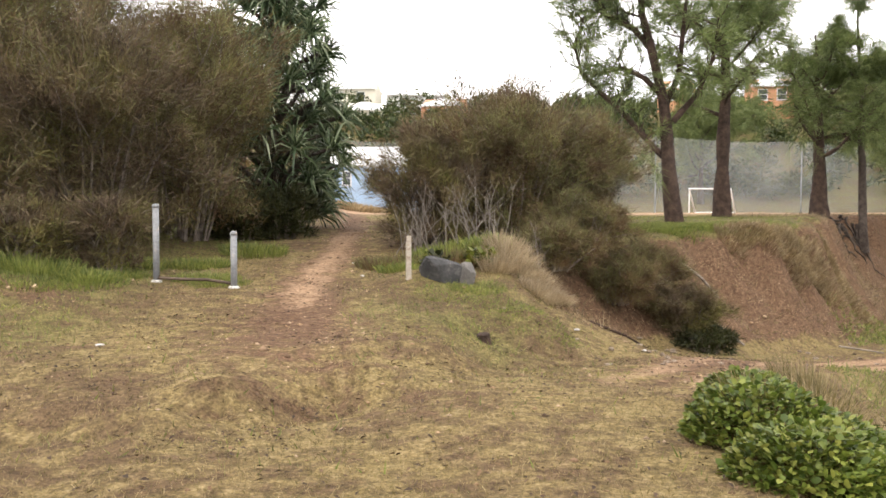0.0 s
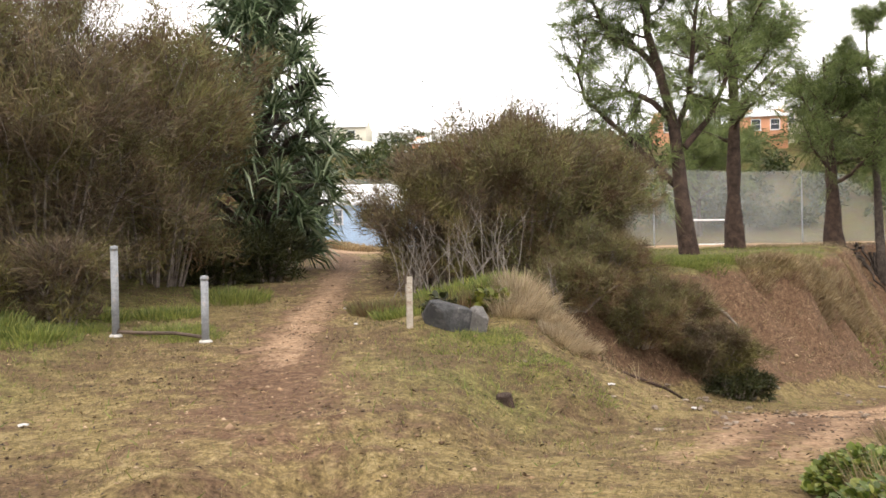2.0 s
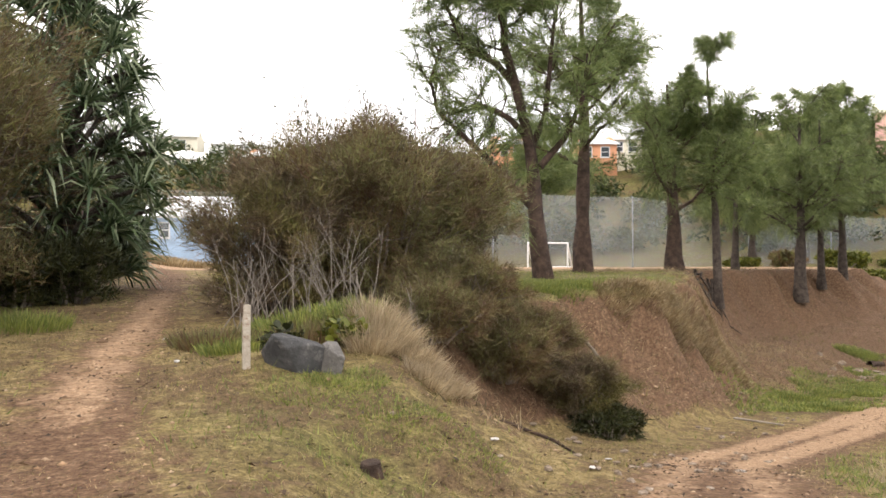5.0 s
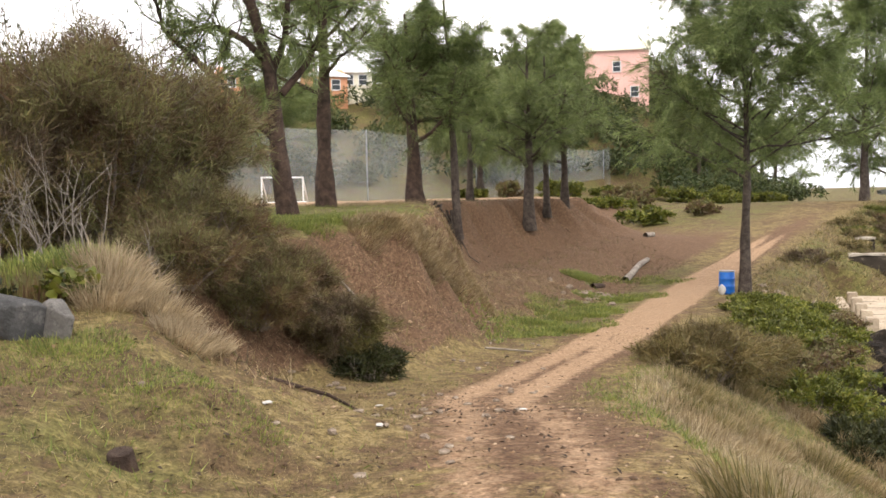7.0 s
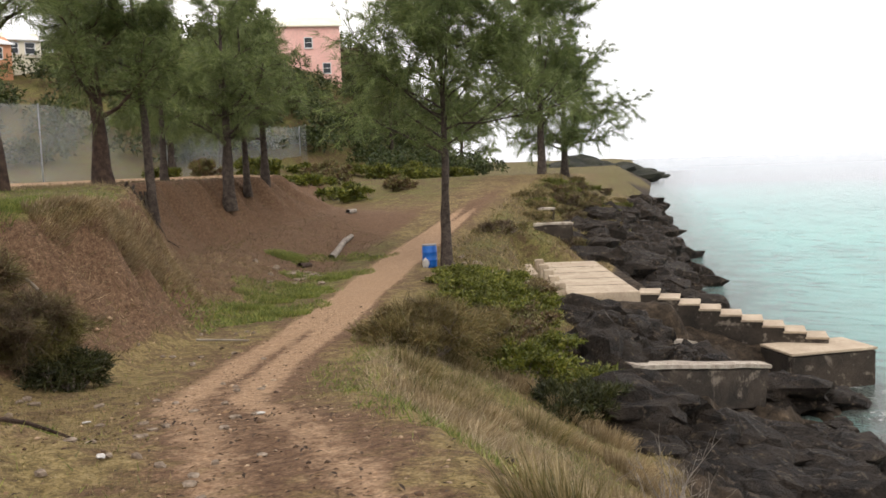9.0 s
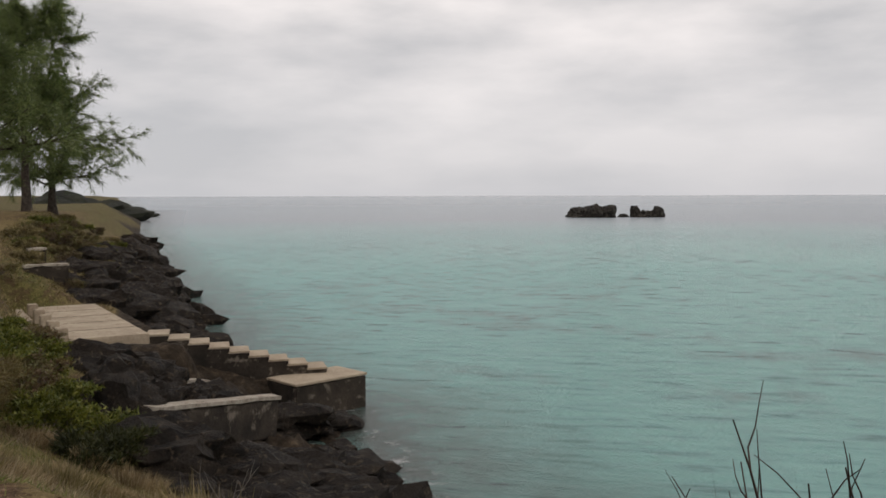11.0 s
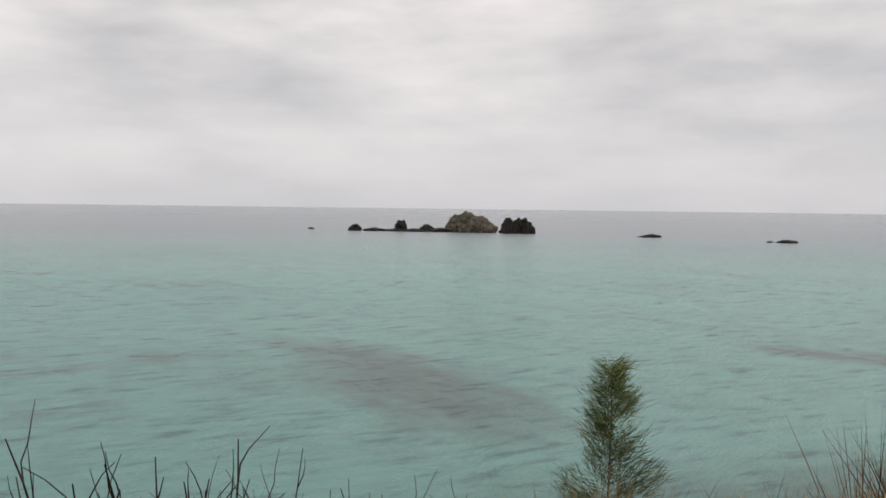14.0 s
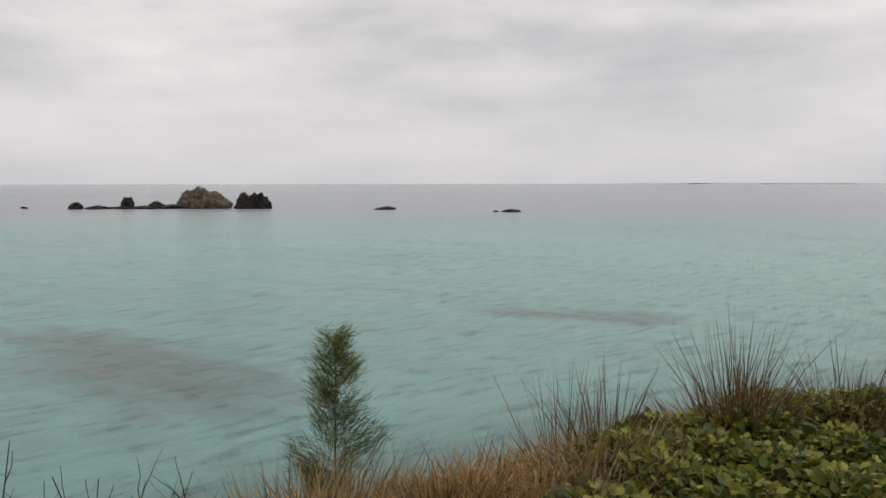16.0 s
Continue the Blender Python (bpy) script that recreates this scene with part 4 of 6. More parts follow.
for k, (bx, by, rx, ry, bh, n) in enumerate([(2.6, 17.6, 1.0, 0.9, 1.1, 20000), (3.9, 18.9, 1.2, 1.0, 1.0, 26000), (4.7, 18.0, 0.85, 0.75, 0.95, 22000), (2.0, 16.5, 0.8, 0.8, 0.8, 15000), (3.3, 17.4, 0.9, 0.7, 0.85, 18000)]):
    scrub(bx, by, rx, ry, bh, ("olive-brown scrub hanging over the earth bank", "olive-brown scrub hanging over the earth bank", "dark brown twiggy scrub hanging over the earth bank")[k % 3], 2200 + k, (M_SCRUB, M_SCRUB, M_SCRUB_BROWN)[k % 3], n, length=0.20, width=0.010, up=0.5)
scrub(5.1, 17.45, 0.6, 0.42, 0.5, "small dark green shrub at the bank's foot", 230, M_DARK_LEAF, 5000, length=0.12, width=0.022, up=0.3)
for k, (bx, by, h) in enumerate([(-0.7, 15.4, 1.5), (0.2, 15.2, 1.7), (0.9, 15.6, 1.5), (1.6, 15.7, 1.0), (-0.3, 16.4, 1.8), (0.6, 16.3, 1.9)]):
    twiggy(bx, by, h * 0.85, 7, "pale bleached bare twigs standing in front of the bush", 240 + k, M_PALE_TWIG, spread=0.24, rad=0.009, group="bleached twigs")
for k, (bx, by, h) in enumerate([(1.4, 19.0, 3.7), (2.2, 19.4, 3.5), (0.6, 19.3, 3.6), (3.4, 20.6, 3.5)]):
    scrub(bx, by, 0.35, 0.35, h, "thin leafy sprig rising above the bush", 250 + k, M_DARK_LEAF, 420, length=0.09, width=0.03, stems=9, name="tall_sprig", category="plant", group="tall sprigs")
for k, (bx, by, r, h) in enumerate([(-0.5, 13.9, 0.5, 0.35), (0.2, 13.9, 0.6, 0.45), (0.9, 14.4, 0.6, 0.5), (-0.9, 14.6, 0.5, 0.4), (0.1, 14.8, 0.6, 0.5)]):
    tussock(bx, by, r, h * 0.6, 1300, "weedy olive grass over the mound", 260 + k, (M_GREEN_GRASS, M_SCRUB)[k % 2], group="mound grass", name="mound_grass")
for k, (bx, by, r, h) in enumerate([(0.95, 13.6, 0.22, 0.42), (1.1, 13.95, 0.24, 0.42), (1.2, 13.3, 0.22, 0.34), (1.4, 13.5, 0.22, 0.32), (1.45, 12.9, 0.2, 0.26), (0.95, 14.2, 0.24, 0.42), (1.3, 12.6, 0.18, 0.22), (0.8, 13.2, 0.2, 0.34), (1.65, 13.1, 0.18, 0.22)]):
    tussock(bx, by, r * 1.1, h * 1.2, 620, "pale straw-coloured dry grass tussock flopping down the slope", 270 + k, M_PALE_STRAW, group="straw tussocks", lean=(0.22, -0.3), droop=0.35, width=0.006, flop=0.7)
leafy(0.55, 13.5, 0.24, 0.26, 220, "small weed growing behind the boulder", 280, mat=M_LEAF, leaf=0.09)
leafy(-0.1, 13.6, 0.22, 0.2, 160, "dark weed tuft on the mound", 281, mat=M_DARK_LEAF, leaf=0.09)
tussock(3.0, 13.7, 0.28, 0.2, 700, "bright green grass tuft at the trail's edge", 282, M_GREEN_GRASS, group="green grass clumps", name="green_grass_clump")

for k, (bx, by, r, h) in enumerate([(-4.9, 12.2, 0.6, 0.15), (-5.5, 11.7, 0.6, 0.14), (-4.8, 13.1, 0.5, 0.17), (-3.5, 13.3, 0.5, 0.15), (-5.9, 12.5, 0.6, 0.16), (-3.2, 12.8, 0.45, 0.1), (0.2, 11.7, 0.55, 0.08), (0.75, 11.3, 0.5, 0.08), (0.45, 12.1, 0.4, 0.1), (1.2, 10.9, 0.5, 0.07)]):
    tussock(bx, by, r, h, 1500, "short fresh green grass patch in the lawn", 1720 + k, M_GREEN_GRASS, group="green grass patches", name="green_grass_clump", width=0.007)

# ---- casuarinas round the playing field ----
BEND = [(0, 0), (-0.2, 1.8), (-0.32, 3.3), (-0.7, 5.1), (-1.0, 6.2), (-0.9, 9.5)]
LEADERS = [[(-0.1, 1.7), (-0.7, 2.3), (-1.4, 3.1), (-2.1, 3.7), (-2.6, 4.4), (-2.8, 5.2), (-2.6, 5.9)],
           [(-0.32, 3.2), (0.05, 4.1), (0.15, 5.0), (0.3, 6.4), (0.5, 7.6)],
           [(-0.6, 4.8), (-1.2, 5.5), (-1.9, 6.0), (-2.4, 6.8), (-2.6, 7.6)],
           [(-0.35, 3.6), (-0.9, 4.2), (-1.5, 4.4), (-2.0, 4.3)],
           [(-0.1, 2.9), (0.5, 3.6), (0.9, 4.6), (1.1, 5.8)]]
casuarina(6.53, 25.37, 9.4, 0.21, "large old casuarina with a forked reddish trunk and open crown", 301, 0.55, 0.24, (0, 0), 1.1, bark=M_BARK_RED, fork=LEADERS, limbs=12, bend=BEND)
casuarina(9.6, 31.0, 9.8, 0.27, "casuarina with a straight grey-brown trunk at the field's edge", 302, 0.36, 0.29, (0.01, 0), 0.9, bark=M_BARK_RED, limbs=22)
casuarina(14.44, 34.56, 7.0, 0.30, "dark-trunked casuarina with exposed roots on the earth bank", 303, 0.32, 0.33, (0.0, 0), 0.65, bark=M_BARK_RED, limbs=20)
casuarina(15.9, 34.0, 9.6, 0.17, "slender leaning grey casuarina growing from the bank's slope", 304, 0.38, 0.20, (-0.03, 0.02), 0.7, limbs=20)
casuarina(20.2, 40.6, 5.6, 0.16, "small casuarina beside the mesh fence", 305, 0.34, 0.28, limbs=14)
casuarina(23.4, 40.6, 9.0, 0.26, "casuarina with paired trunks on top of the bank", 306, 0.30, 0.31, limbs=24, dense=0.7)
casuarina(25.6, 42.3, 9.0, 0.17, "leaning grey casuarina rooted on the bank", 307, 0.34, 0.28, (-0.02, -0.03), limbs=20, dense=0.7)
casuarina(27.6, 43.5, 8.0, 0.22, "casuarina on top of the bank near the fence's end", 308, 0.30, 0.30, limbs=20, dense=0.7)
casuarina(25.65, 29.34, 11.4, 0.20, "spreading casuarina beside the trail above the blue barrel", 309, 0.37, 0.36, (0.03, 0.0), 1.25, limbs=38, size=1.15)
casuarina(57.0, 47.8, 14.0, 0.30, "large dark casuarina on the crest of the trail", 310, 0.20, 0.36, (0.0, 0), 1.4, limbs=34, size=1.6)
casuarina(64.0, 50.5, 9.5, 0.3, "smaller casuarina behind the crest of the trail", 311, 0.25, 0.4, limbs=20, size=1.7)
for k, (hx, hy, hh) in enumerate([(38, 70, 9.5), (48, 78, 10.0), (76, 84, 11.0), (84, 80, 10.0), (95, 92, 11.5), (62, 92, 9.0), (24, 84, 9.5), (30, 96, 10)]):
    casuarina(hx, hy, hh, 0.28, "distant casuarina on the green hillside", 320 + k, 0.25, 0.42, limbs=18, size=2.1, group="hillside casuarinas", dense=0.8)

roots = thing("exposed_roots", "tangle of exposed tree roots over the eroded bank edge", "roots", (14.6, 33.9, ground_z(14.6, 33.9)))
rr = np.random.default_rng(350)
for _ in range(16):
    s = np.array([rr.uniform(-0.9, 1.2), rr.uniform(0.1, 0.7), 0.2])
    pts = [s]
    for j in range(5):
        q = pts[-1] + np.array([rr.normal(0.05, 0.2), rr.uniform(-0.16, 0.02), 0])
        q[2] = ground_z(14.6 + q[0], 33.9 + q[1]) - ground_z(14.6, 33.9) + rr.uniform(-0.02, 0.16)
        pts.append(q)
    put("root", mesh_np("root", *tube(np.array(pts), np.linspace(0.06, 0.02, 6), 5), M_BARK), roots)

# ---- along the trail ----
M_BLUE = rough_mat("blue_plastic", (0.012, 0.10, 0.42), (0.02, 0.15, 0.52), 2, 60, 0.4, 0.1, 0.003, (0.05, 0.14, 0.36))
zb = ground_z(25.5, 30.1)
barrel = thing("barrel", "bright blue plastic drum standing beside the trail's tree", "barrel", (25.5, 30.1, zb), 10)
part("drum", lathe([(0.25, 0.0), (0.285, 0.03), (0.29, 0.12), (0.29, 0.27), (0.302, 0.29), (0.302, 0.32), (0.29, 0.34), (0.29, 0.57), (0.302, 0.59), (0.302, 0.62), (0.29, 0.64), (0.288, 0.80), (0.27, 0.87), (0.25, 0.90)], 26), M_BLUE, barrel, smooth=True)
part("rim", lathe([(0.285, 0.86), (0.295, 0.875), (0.29, 0.91), (0.25, 0.912)], 26), M_POST, barrel, "pale rim", smooth=True)
part("sack", rock_mesh(np.random.default_rng(5), 0.10, 0.14, 0.22, 0.2, 2), M_PAD, barrel, "white bag leaning on the drum").location = (-0.38, -0.05, 0.18)

M_LOG = rough_mat("grey_driftwood", (0.17, 0.14, 0.115), (0.32, 0.28, 0.235), 4, 30, 0.95, 0.7, 0.02)


def log(name, pts, r0, r1, label, mat, group="logs"):
    pts = np.array([(px, py, ground_z(px, py) + h) for px, py, h in pts])
    v, f = tube(pts - pts[0], np.linspace(r0, r1, len(pts)), 9, 0.05, np.random.default_rng(int(abs(pts[0, 0] * 10))))
    me = mesh_np(name, v, f, mat)
    ob = put(name, me)
    ob.location = pts[0]
    return tagged(ob, label, "log", group)


log("log", [(24.6, 35.0, 0.05), (25.8, 36.0, 0.08), (27.2, 37.2, 0.10), (28.4, 38.0, 0.06)], 0.16, 0.12, "long weathered grey log edging the trail", M_LOG)
log("log", [(31.2, 41.4, 0.08), (32.0, 41.7, 0.09)], 0.14, 0.13, "short cut log lying on the bare earth", M_LOG)
log("log", [(21.6, 33.4, 0.05), (22.6, 34.0, 0.06)], 0.13, 0.10, "dark short log beside the green weeds", M_BARK_RED)
log("stick", [(5.35, 20.0, 0.10), (5.8, 20.2, 0.12), (6.25, 20.35, 0.08)], 0.035, 0.028, "pale broken branch caught on the earth bank", M_LOG, "sticks")
log("stick", [(5.3, 19.5, 0.10), (5.9, 19.1, 0.08), (6.3, 18.7, 0.06)], 0.035, 0.02, "pale stick lying down the earth bank", M_LOG, "sticks")
log("stick", [(2.0, 12.3, 0.03), (2.5, 12.2, 0.04), (3.0, 12.5, 0.03)], 0.022, 0.01, "dark dead branch at the foot of the slope", M_BARK_RED, "sticks")
log("stick", [(9.3, 21.0, 0.05), (9.6, 20.5, 0.05), (9.9, 20.1, 0.04)], 0.025, 0.015, "thin stick at the bank's foot", M_LOG, "sticks")
log("stick", [(5.8, 10.4, 0.03), (6.4, 10.6, 0.04), (7.0, 11.0, 0.03)], 0.03, 0.012, "dark fallen branch beside the trail", M_BARK_RED, "sticks")
M_CHIP = rough_mat("pale_rubble", (0.13, 0.095, 0.068), (0.30, 0.24, 0.18), 6, 40, 0.9, 0.5, 0.01)
rr = np.random.default_rng(400)
for k, (cx, cy, s, n) in enumerate([(20.5, 32.2, 0.17, 12), (19.0, 30.6, 0.14, 8), (7.9, 19.6, 0.06, 8), (2.3, 15.0, 0.07, 14), (3.4, 16.2, 0.07, 10), (10.5, 22.0, 0.06, 6), (3.6, 12.6, 0.05, 16), (2.6, 10.9, 0.045, 14), (5.6, 15.0, 0.05, 10), (26.8, 28.6, 0.2, 14), (28.0, 27.2, 0.22, 14)]):
    for j in range(n):
        px, py = cx + rr.normal(0, 0.7), cy + rr.normal(0, 0.6)
        rock("rubble_stone", px, py, ground_z(px, py) + s * 0.2, s * rr.uniform(0.5, 1.3), s * rr.uniform(0.5, 1.2), s * rr.uniform(0.3, 0.7), rr.uniform(0, 360), ("small pale broken stone at the bank's foot" if k < 9 else "pale flat stone scattered below the trail's tree"), 400 + k * 30 + j, M_CHIP, "rubble stones", 0.35, 1)
for k, (px, py) in enumerate([(-3.3, 8.6), (-1.5, 15.1), (-1.2, 13.4), (3.9, 14.3), (1.7, 11.4), (2.5, 11.1), (4.6, 12.3)]):
    bm = rock_mesh(np.random.default_rng(450 + k), 0.05, 0.03, 0.012, 0.4, 1)
    ob = part("litter_scrap", bm, M_PAD)
    ob.matrix_world = pose(px, py, ground_z(px, py) + 0.02, 0, 0, k * 50)
    tagged(ob, "small crumpled white scrap of litter on the grass", "litter", "litter scraps")

# slope between the trail and the shore
rr = np.random.default_rng(500)
for k, (bx, by, r, h) in enumerate([(17.6, 21.0, 1.2, 0.9), (19.2, 22.2, 1.3, 0.9), (18.6, 20.4, 1.2, 0.8), (20.6, 23.6, 1.3, 0.7), (22.2, 25.4, 1.3, 0.5), (23.4, 26.6, 1.1, 0.45), (16.2, 19.2, 1.2, 0.9), (17.4, 18.8, 1.1, 0.8), (15.2, 17.6, 1.1, 0.8), (21.8, 22.6, 1.2, 0.6), (23.6, 24.2, 1.2, 0.5), (25.4, 26.2, 1.0, 0.4), (19.8, 20.8, 1.1, 0.7), (16.8, 17.0, 1.0, 0.7)]):
    scrub(bx, by, r * 1.2, r, h, "straggling green shrub on the slope above the shore", 501 + k, M_LEAF if k % 4 != 2 else M_SCRUB, 5200, length=0.11, width=0.05, up=0.5, name="green_shrub", group="green shrubs", stems=18)
scrub(12.2, 17.6, 1.5, 1.1, 0.9, "brown half-dead bush beside the trail", 525, M_DRY_BUSH, 14000, length=0.24, width=0.016, up=0.5)
scrub(13.8, 18.4, 1.5, 1.1, 1.0, "olive-brown bush on the shore slope", 526, M_DRY_BUSH, 15000, length=0.22, width=0.016, up=0.5)
scrub(14.8, 15.8, 1.3, 1.0, 0.7, "dark low shrub at the rock's edge", 527, M_DARK_LEAF, 7000, length=0.16, width=0.04)
rr = np.random.default_rng(519)
for k in range(40):
    bx, by = rr.uniform(7.5, 14.5), rr.uniform(10.5, 17.5)
    if not 0.02 < float(cover(bx, by)[7]) < 0.45:
        continue
    tussock(bx, by, rr.uniform(0.3, 0.6), rr.uniform(0.25, 0.5), 700, "pale dry grass tussock on the slope below the trail", 1520 + k, (M_STRAW, M_GRASS, M_STRAW)[k % 3], group="straw tussocks", lean=(0.25, -0.2), droop=0.5, width=0.009)
for k, (bx, by) in enumerate([(9.6, 10.8), (10.4, 11.2), (11.2, 11.9)]):
    twiggy(bx, by, 1.2, 8, "bleached dead twigs at the top of the shore", 550 + k, M_PALE_TWIG, spread=0.5, rad=0.012, group="bleached twigs")
rr = np.random.default_rng(560)
for k in range(26):
    al = rr.uniform(52, 95)
    bx, by = 36 + rr.uniform(0, 34), 47 + rr.uniform(0, 30)
    if by - 47 < (bx - 36) * 0.55 - 2:
        continue
    scrub(bx, by, rr.uniform(1.2, 2.6), rr.uniform(1.2, 2.2), rr.uniform(0.6, 1.4), "low green creeper mound on the hillside", 560 + k, M_LEAF if k % 3 else M_SCRUB, 2600, length=0.3, width=0.13, up=0.5, stems=12, name="creeper_mound", group="creeper mounds")

rr = np.random.default_rng(565)
made = 0
while made < 62:
    bx, by = rr.uniform(27, 60 + 22 * (made > 33)), rr.uniform(28, 48 + 14 * (made > 33))
    zz, _, _, _, _, dd, aa, uu = (float(q) for q in cover(bx, by))
    if not (0.0 < uu < 0.62 and dd > 2.6) or (26 < bx < 38 and 21.5 < by < 33.5):
        continue
    scrub(bx, by, rr.uniform(0.8, 1.6), rr.uniform(0.7, 1.3), rr.uniform(0.3, 0.75), "low olive scrub on the slope above the rocks", 1650 + made, (M_SCRUB, M_LEAF, M_SCRUB_BROWN, M_GRASS)[made % 4], 2600, length=0.2, width=0.04, stems=14, group="slope scrub", name="slope_scrub")
    made += 1
rr = np.random.default_rng(570)
for k in range(26):
    q = k / 25
    bx, by = 4.6 + 4.4 * q + rr.normal(0, 0.3), 21.7 + 2.6 * q + abs(rr.normal(0, 0.5))
    tussock(bx, by, 0.65, 0.15, 1500, "bright green grass along the top of the earth bank", 1570 + k, M_GREEN_GRASS, group="bank-top grass", name="green_grass_clump")
for k in range(16):
    q = k / 15
    bx, by = 7.2 + 4.2 * q + rr.normal(0, 0.2), 22.4 + 2.4 * q + rr.normal(0, 0.2)
    tussock(bx, by, 0.4, 0.32, 600, "pale dry grass hanging over the bank's edge", 1600 + k, M_STRAW, group="straw tussocks", lean=(0.4, -0.4), droop=0.6)
for k, (bx, by, n) in enumerate([(15.4, 27.0, 3), (17.6, 29.2, 3), (20.0, 31.4, 3), (22.6, 35.4, 3), (13.4, 25.0, 2)]):
    for j in range(n):
        tussock(bx + rr.normal(0, 0.8), by + rr.normal(0, 0.7), 0.7, 0.2, 1300, "bright green weeds between the bank and the trail", 1620 + k * 10 + j, M_GREEN_GRASS, group="trail-side weeds", name="green_weed_patch")

# ---- concrete landing, steps, jetty ----
def quad_frame(o, ax):
    """Pose with its x along ax on the level at o."""
    return pose(*o, 0, 0, math.degrees(math.atan2(ax[1], ax[0])))


landing = thing("concrete_landing", "pale smooth concrete landing platform on the shore rock", "platform", (27.05, 24.47, -3.29))
landing.matrix_world = quad_frame((27.05, 24.47, -3.29), (8.1, 7.3))
part("slab", box(0, 10.6, -2.55, 0.15, -2.2, 0.0, 0.03), M_CONC, landing)
for k in range(1, 5):
    part("joint_strip", box(k * 2.1 - 0.02, k * 2.1 + 0.02, -2.5, 0.1, 0.0, 0.006), M_OLD_CONC, landing, "dark expansion joint")
for k in range(5):
    part("kerb_block", box(0.2 + k * 2.0, 0.75 + k * 2.0, 0.16, 0.55, -1.2, 0.38, 0.03), M_CONC, landing, "square concrete kerb block")
part("side_step", box(6.4, 10.6, 0.56, 1.3, -1.2, -0.05, 0.03), M_CONC, landing)
steps = thing("shore_steps", "flight of pale concrete steps running down to the jetty", "steps", (29.2, 22.6, -3.29))
steps.matrix_world = quad_frame((29.2, 22.9, -3.29), (3.0, -6.2))
# step sides near black under pale treads: shade put into the colour
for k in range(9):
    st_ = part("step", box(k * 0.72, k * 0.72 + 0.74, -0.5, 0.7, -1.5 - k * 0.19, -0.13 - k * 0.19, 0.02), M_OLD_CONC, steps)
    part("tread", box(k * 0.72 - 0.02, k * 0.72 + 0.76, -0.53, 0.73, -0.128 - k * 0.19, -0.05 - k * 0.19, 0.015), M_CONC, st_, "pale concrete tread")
jetty = thing("jetty", "concrete jetty block with wet, shade-darkened sides standing in the sea", "jetty", (32.4, 16.0, SEA_Z))
jetty.matrix_world = quad_frame((30.2, 17.6, SEA_Z), (2.5, -1.75))
# wet block sides, their shade painted in with the near-black concrete
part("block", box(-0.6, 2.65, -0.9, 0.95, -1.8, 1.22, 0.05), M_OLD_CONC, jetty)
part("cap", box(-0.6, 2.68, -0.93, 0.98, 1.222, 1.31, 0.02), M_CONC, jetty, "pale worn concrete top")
jetty2 = thing("jetty", "lower concrete landing stage behind the jetty block", "jetty", (33, 19.5, SEA_Z))
jetty2.matrix_world = quad_frame((32.4, 21.4, SEA_Z), (2.5, -0.6))
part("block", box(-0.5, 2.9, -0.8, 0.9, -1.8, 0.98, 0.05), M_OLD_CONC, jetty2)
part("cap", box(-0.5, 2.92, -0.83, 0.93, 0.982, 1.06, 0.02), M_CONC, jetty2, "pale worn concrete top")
for nm, a, b, hgt, wid, lab in (("sea_wall", (19.8, 17.6), (25.4, 16.6), 0.95, 0.7, "ruined dark concrete wall with a flaking white crust on the rock"), ("sea_wall", (23.4, 20.2), (26.4, 19.4), 0.4, 0.6, "low broken concrete ledge among the rocks"), ("stone_ledge", (37.9, 34.3), (39.4, 32.9), 0.35, 0.5, "pale flat stone bench on the grassy shore slope"), ("stone_ledge", (41.4, 36.6), (42.1, 36.0), 0.35, 0.5, "flat stone ledge on the grassy shore slope")):
    z0, z1 = ground_z(*a), ground_z(*b)
    ln = math.dist(a, b)
    w = thing(nm, lab, "wall", (*a, 0))
    base = -3.75 if nm == "sea_wall" and hgt > 0.5 else max(z0, z1) + 0.15
    w.matrix_world = quad_frame((*a, base), (b[0] - a[0], b[1] - a[1])) @ pose(0, 0, 0, 0, 9 if hgt > 0.5 else 0 if nm == "stone_ledge" else math.degrees(math.atan2(z0 - z1, ln)) * 0.8, 0)
    part("core", box(0, ln, -wid / 2, wid / 2, -1.2, -0.02, 0.05), M_OLD_CONC, w)
    bm = box(0.0, ln * 1.01, -wid / 2 - 0.03, wid / 2 + 0.03, -0.018, 0.09, 0.0)
    bmesh.ops.subdivide_edges(bm, edges=bm.edges[:], cuts=7, use_grid_fill=True)
    for v in bm.verts:
        v.co.z += noise.noise(v.co * 1.7 + Vector((a[0], 3, 1))) * 0.06
        v.co.y += noise.noise(v.co * 2.1) * 0.05
    part("crust", bm, M_WHITE_CRUST, w, "flaking pale lime crust")

# boulders of the shore
rr = np.random.default_rng(600)
made = 0
while made < 170:
    px, py = (rr.uniform(15, 34), rr.uniform(11, 23)) if made % 2 else (rr.uniform(20, 60), rr.uniform(12, 44))
    zz, _, _, _, _, dd, aa, uu = (float(q) for q in cover(px, py))
    if not (0.42 < uu < 1.05) or (26 < px < 37 and 21.5 < py < 33) or (29.2 < px < 34 and 14.5 < py < 22.5) or (18.5 < px < 26.5 and 14.6 < py < 18.4) or (25.0 < px < 30.0 and 17.2 < py < 22.6):
        continue
    s = rr.uniform(0.35, 1.1) * (1 + 0.4 * (aa > 50))
    rock("shore_rock", px, py, zz + 0.05 * s, s * rr.uniform(0.8, 1.5), s * rr.uniform(0.7, 1.2), s * rr.uniform(0.35, 0.75), rr.uniform(0, 360), "jagged dark wet rock on the shore", 600 + made, M_SHORE, "shore rocks", 0.75, 3)
    made += 1

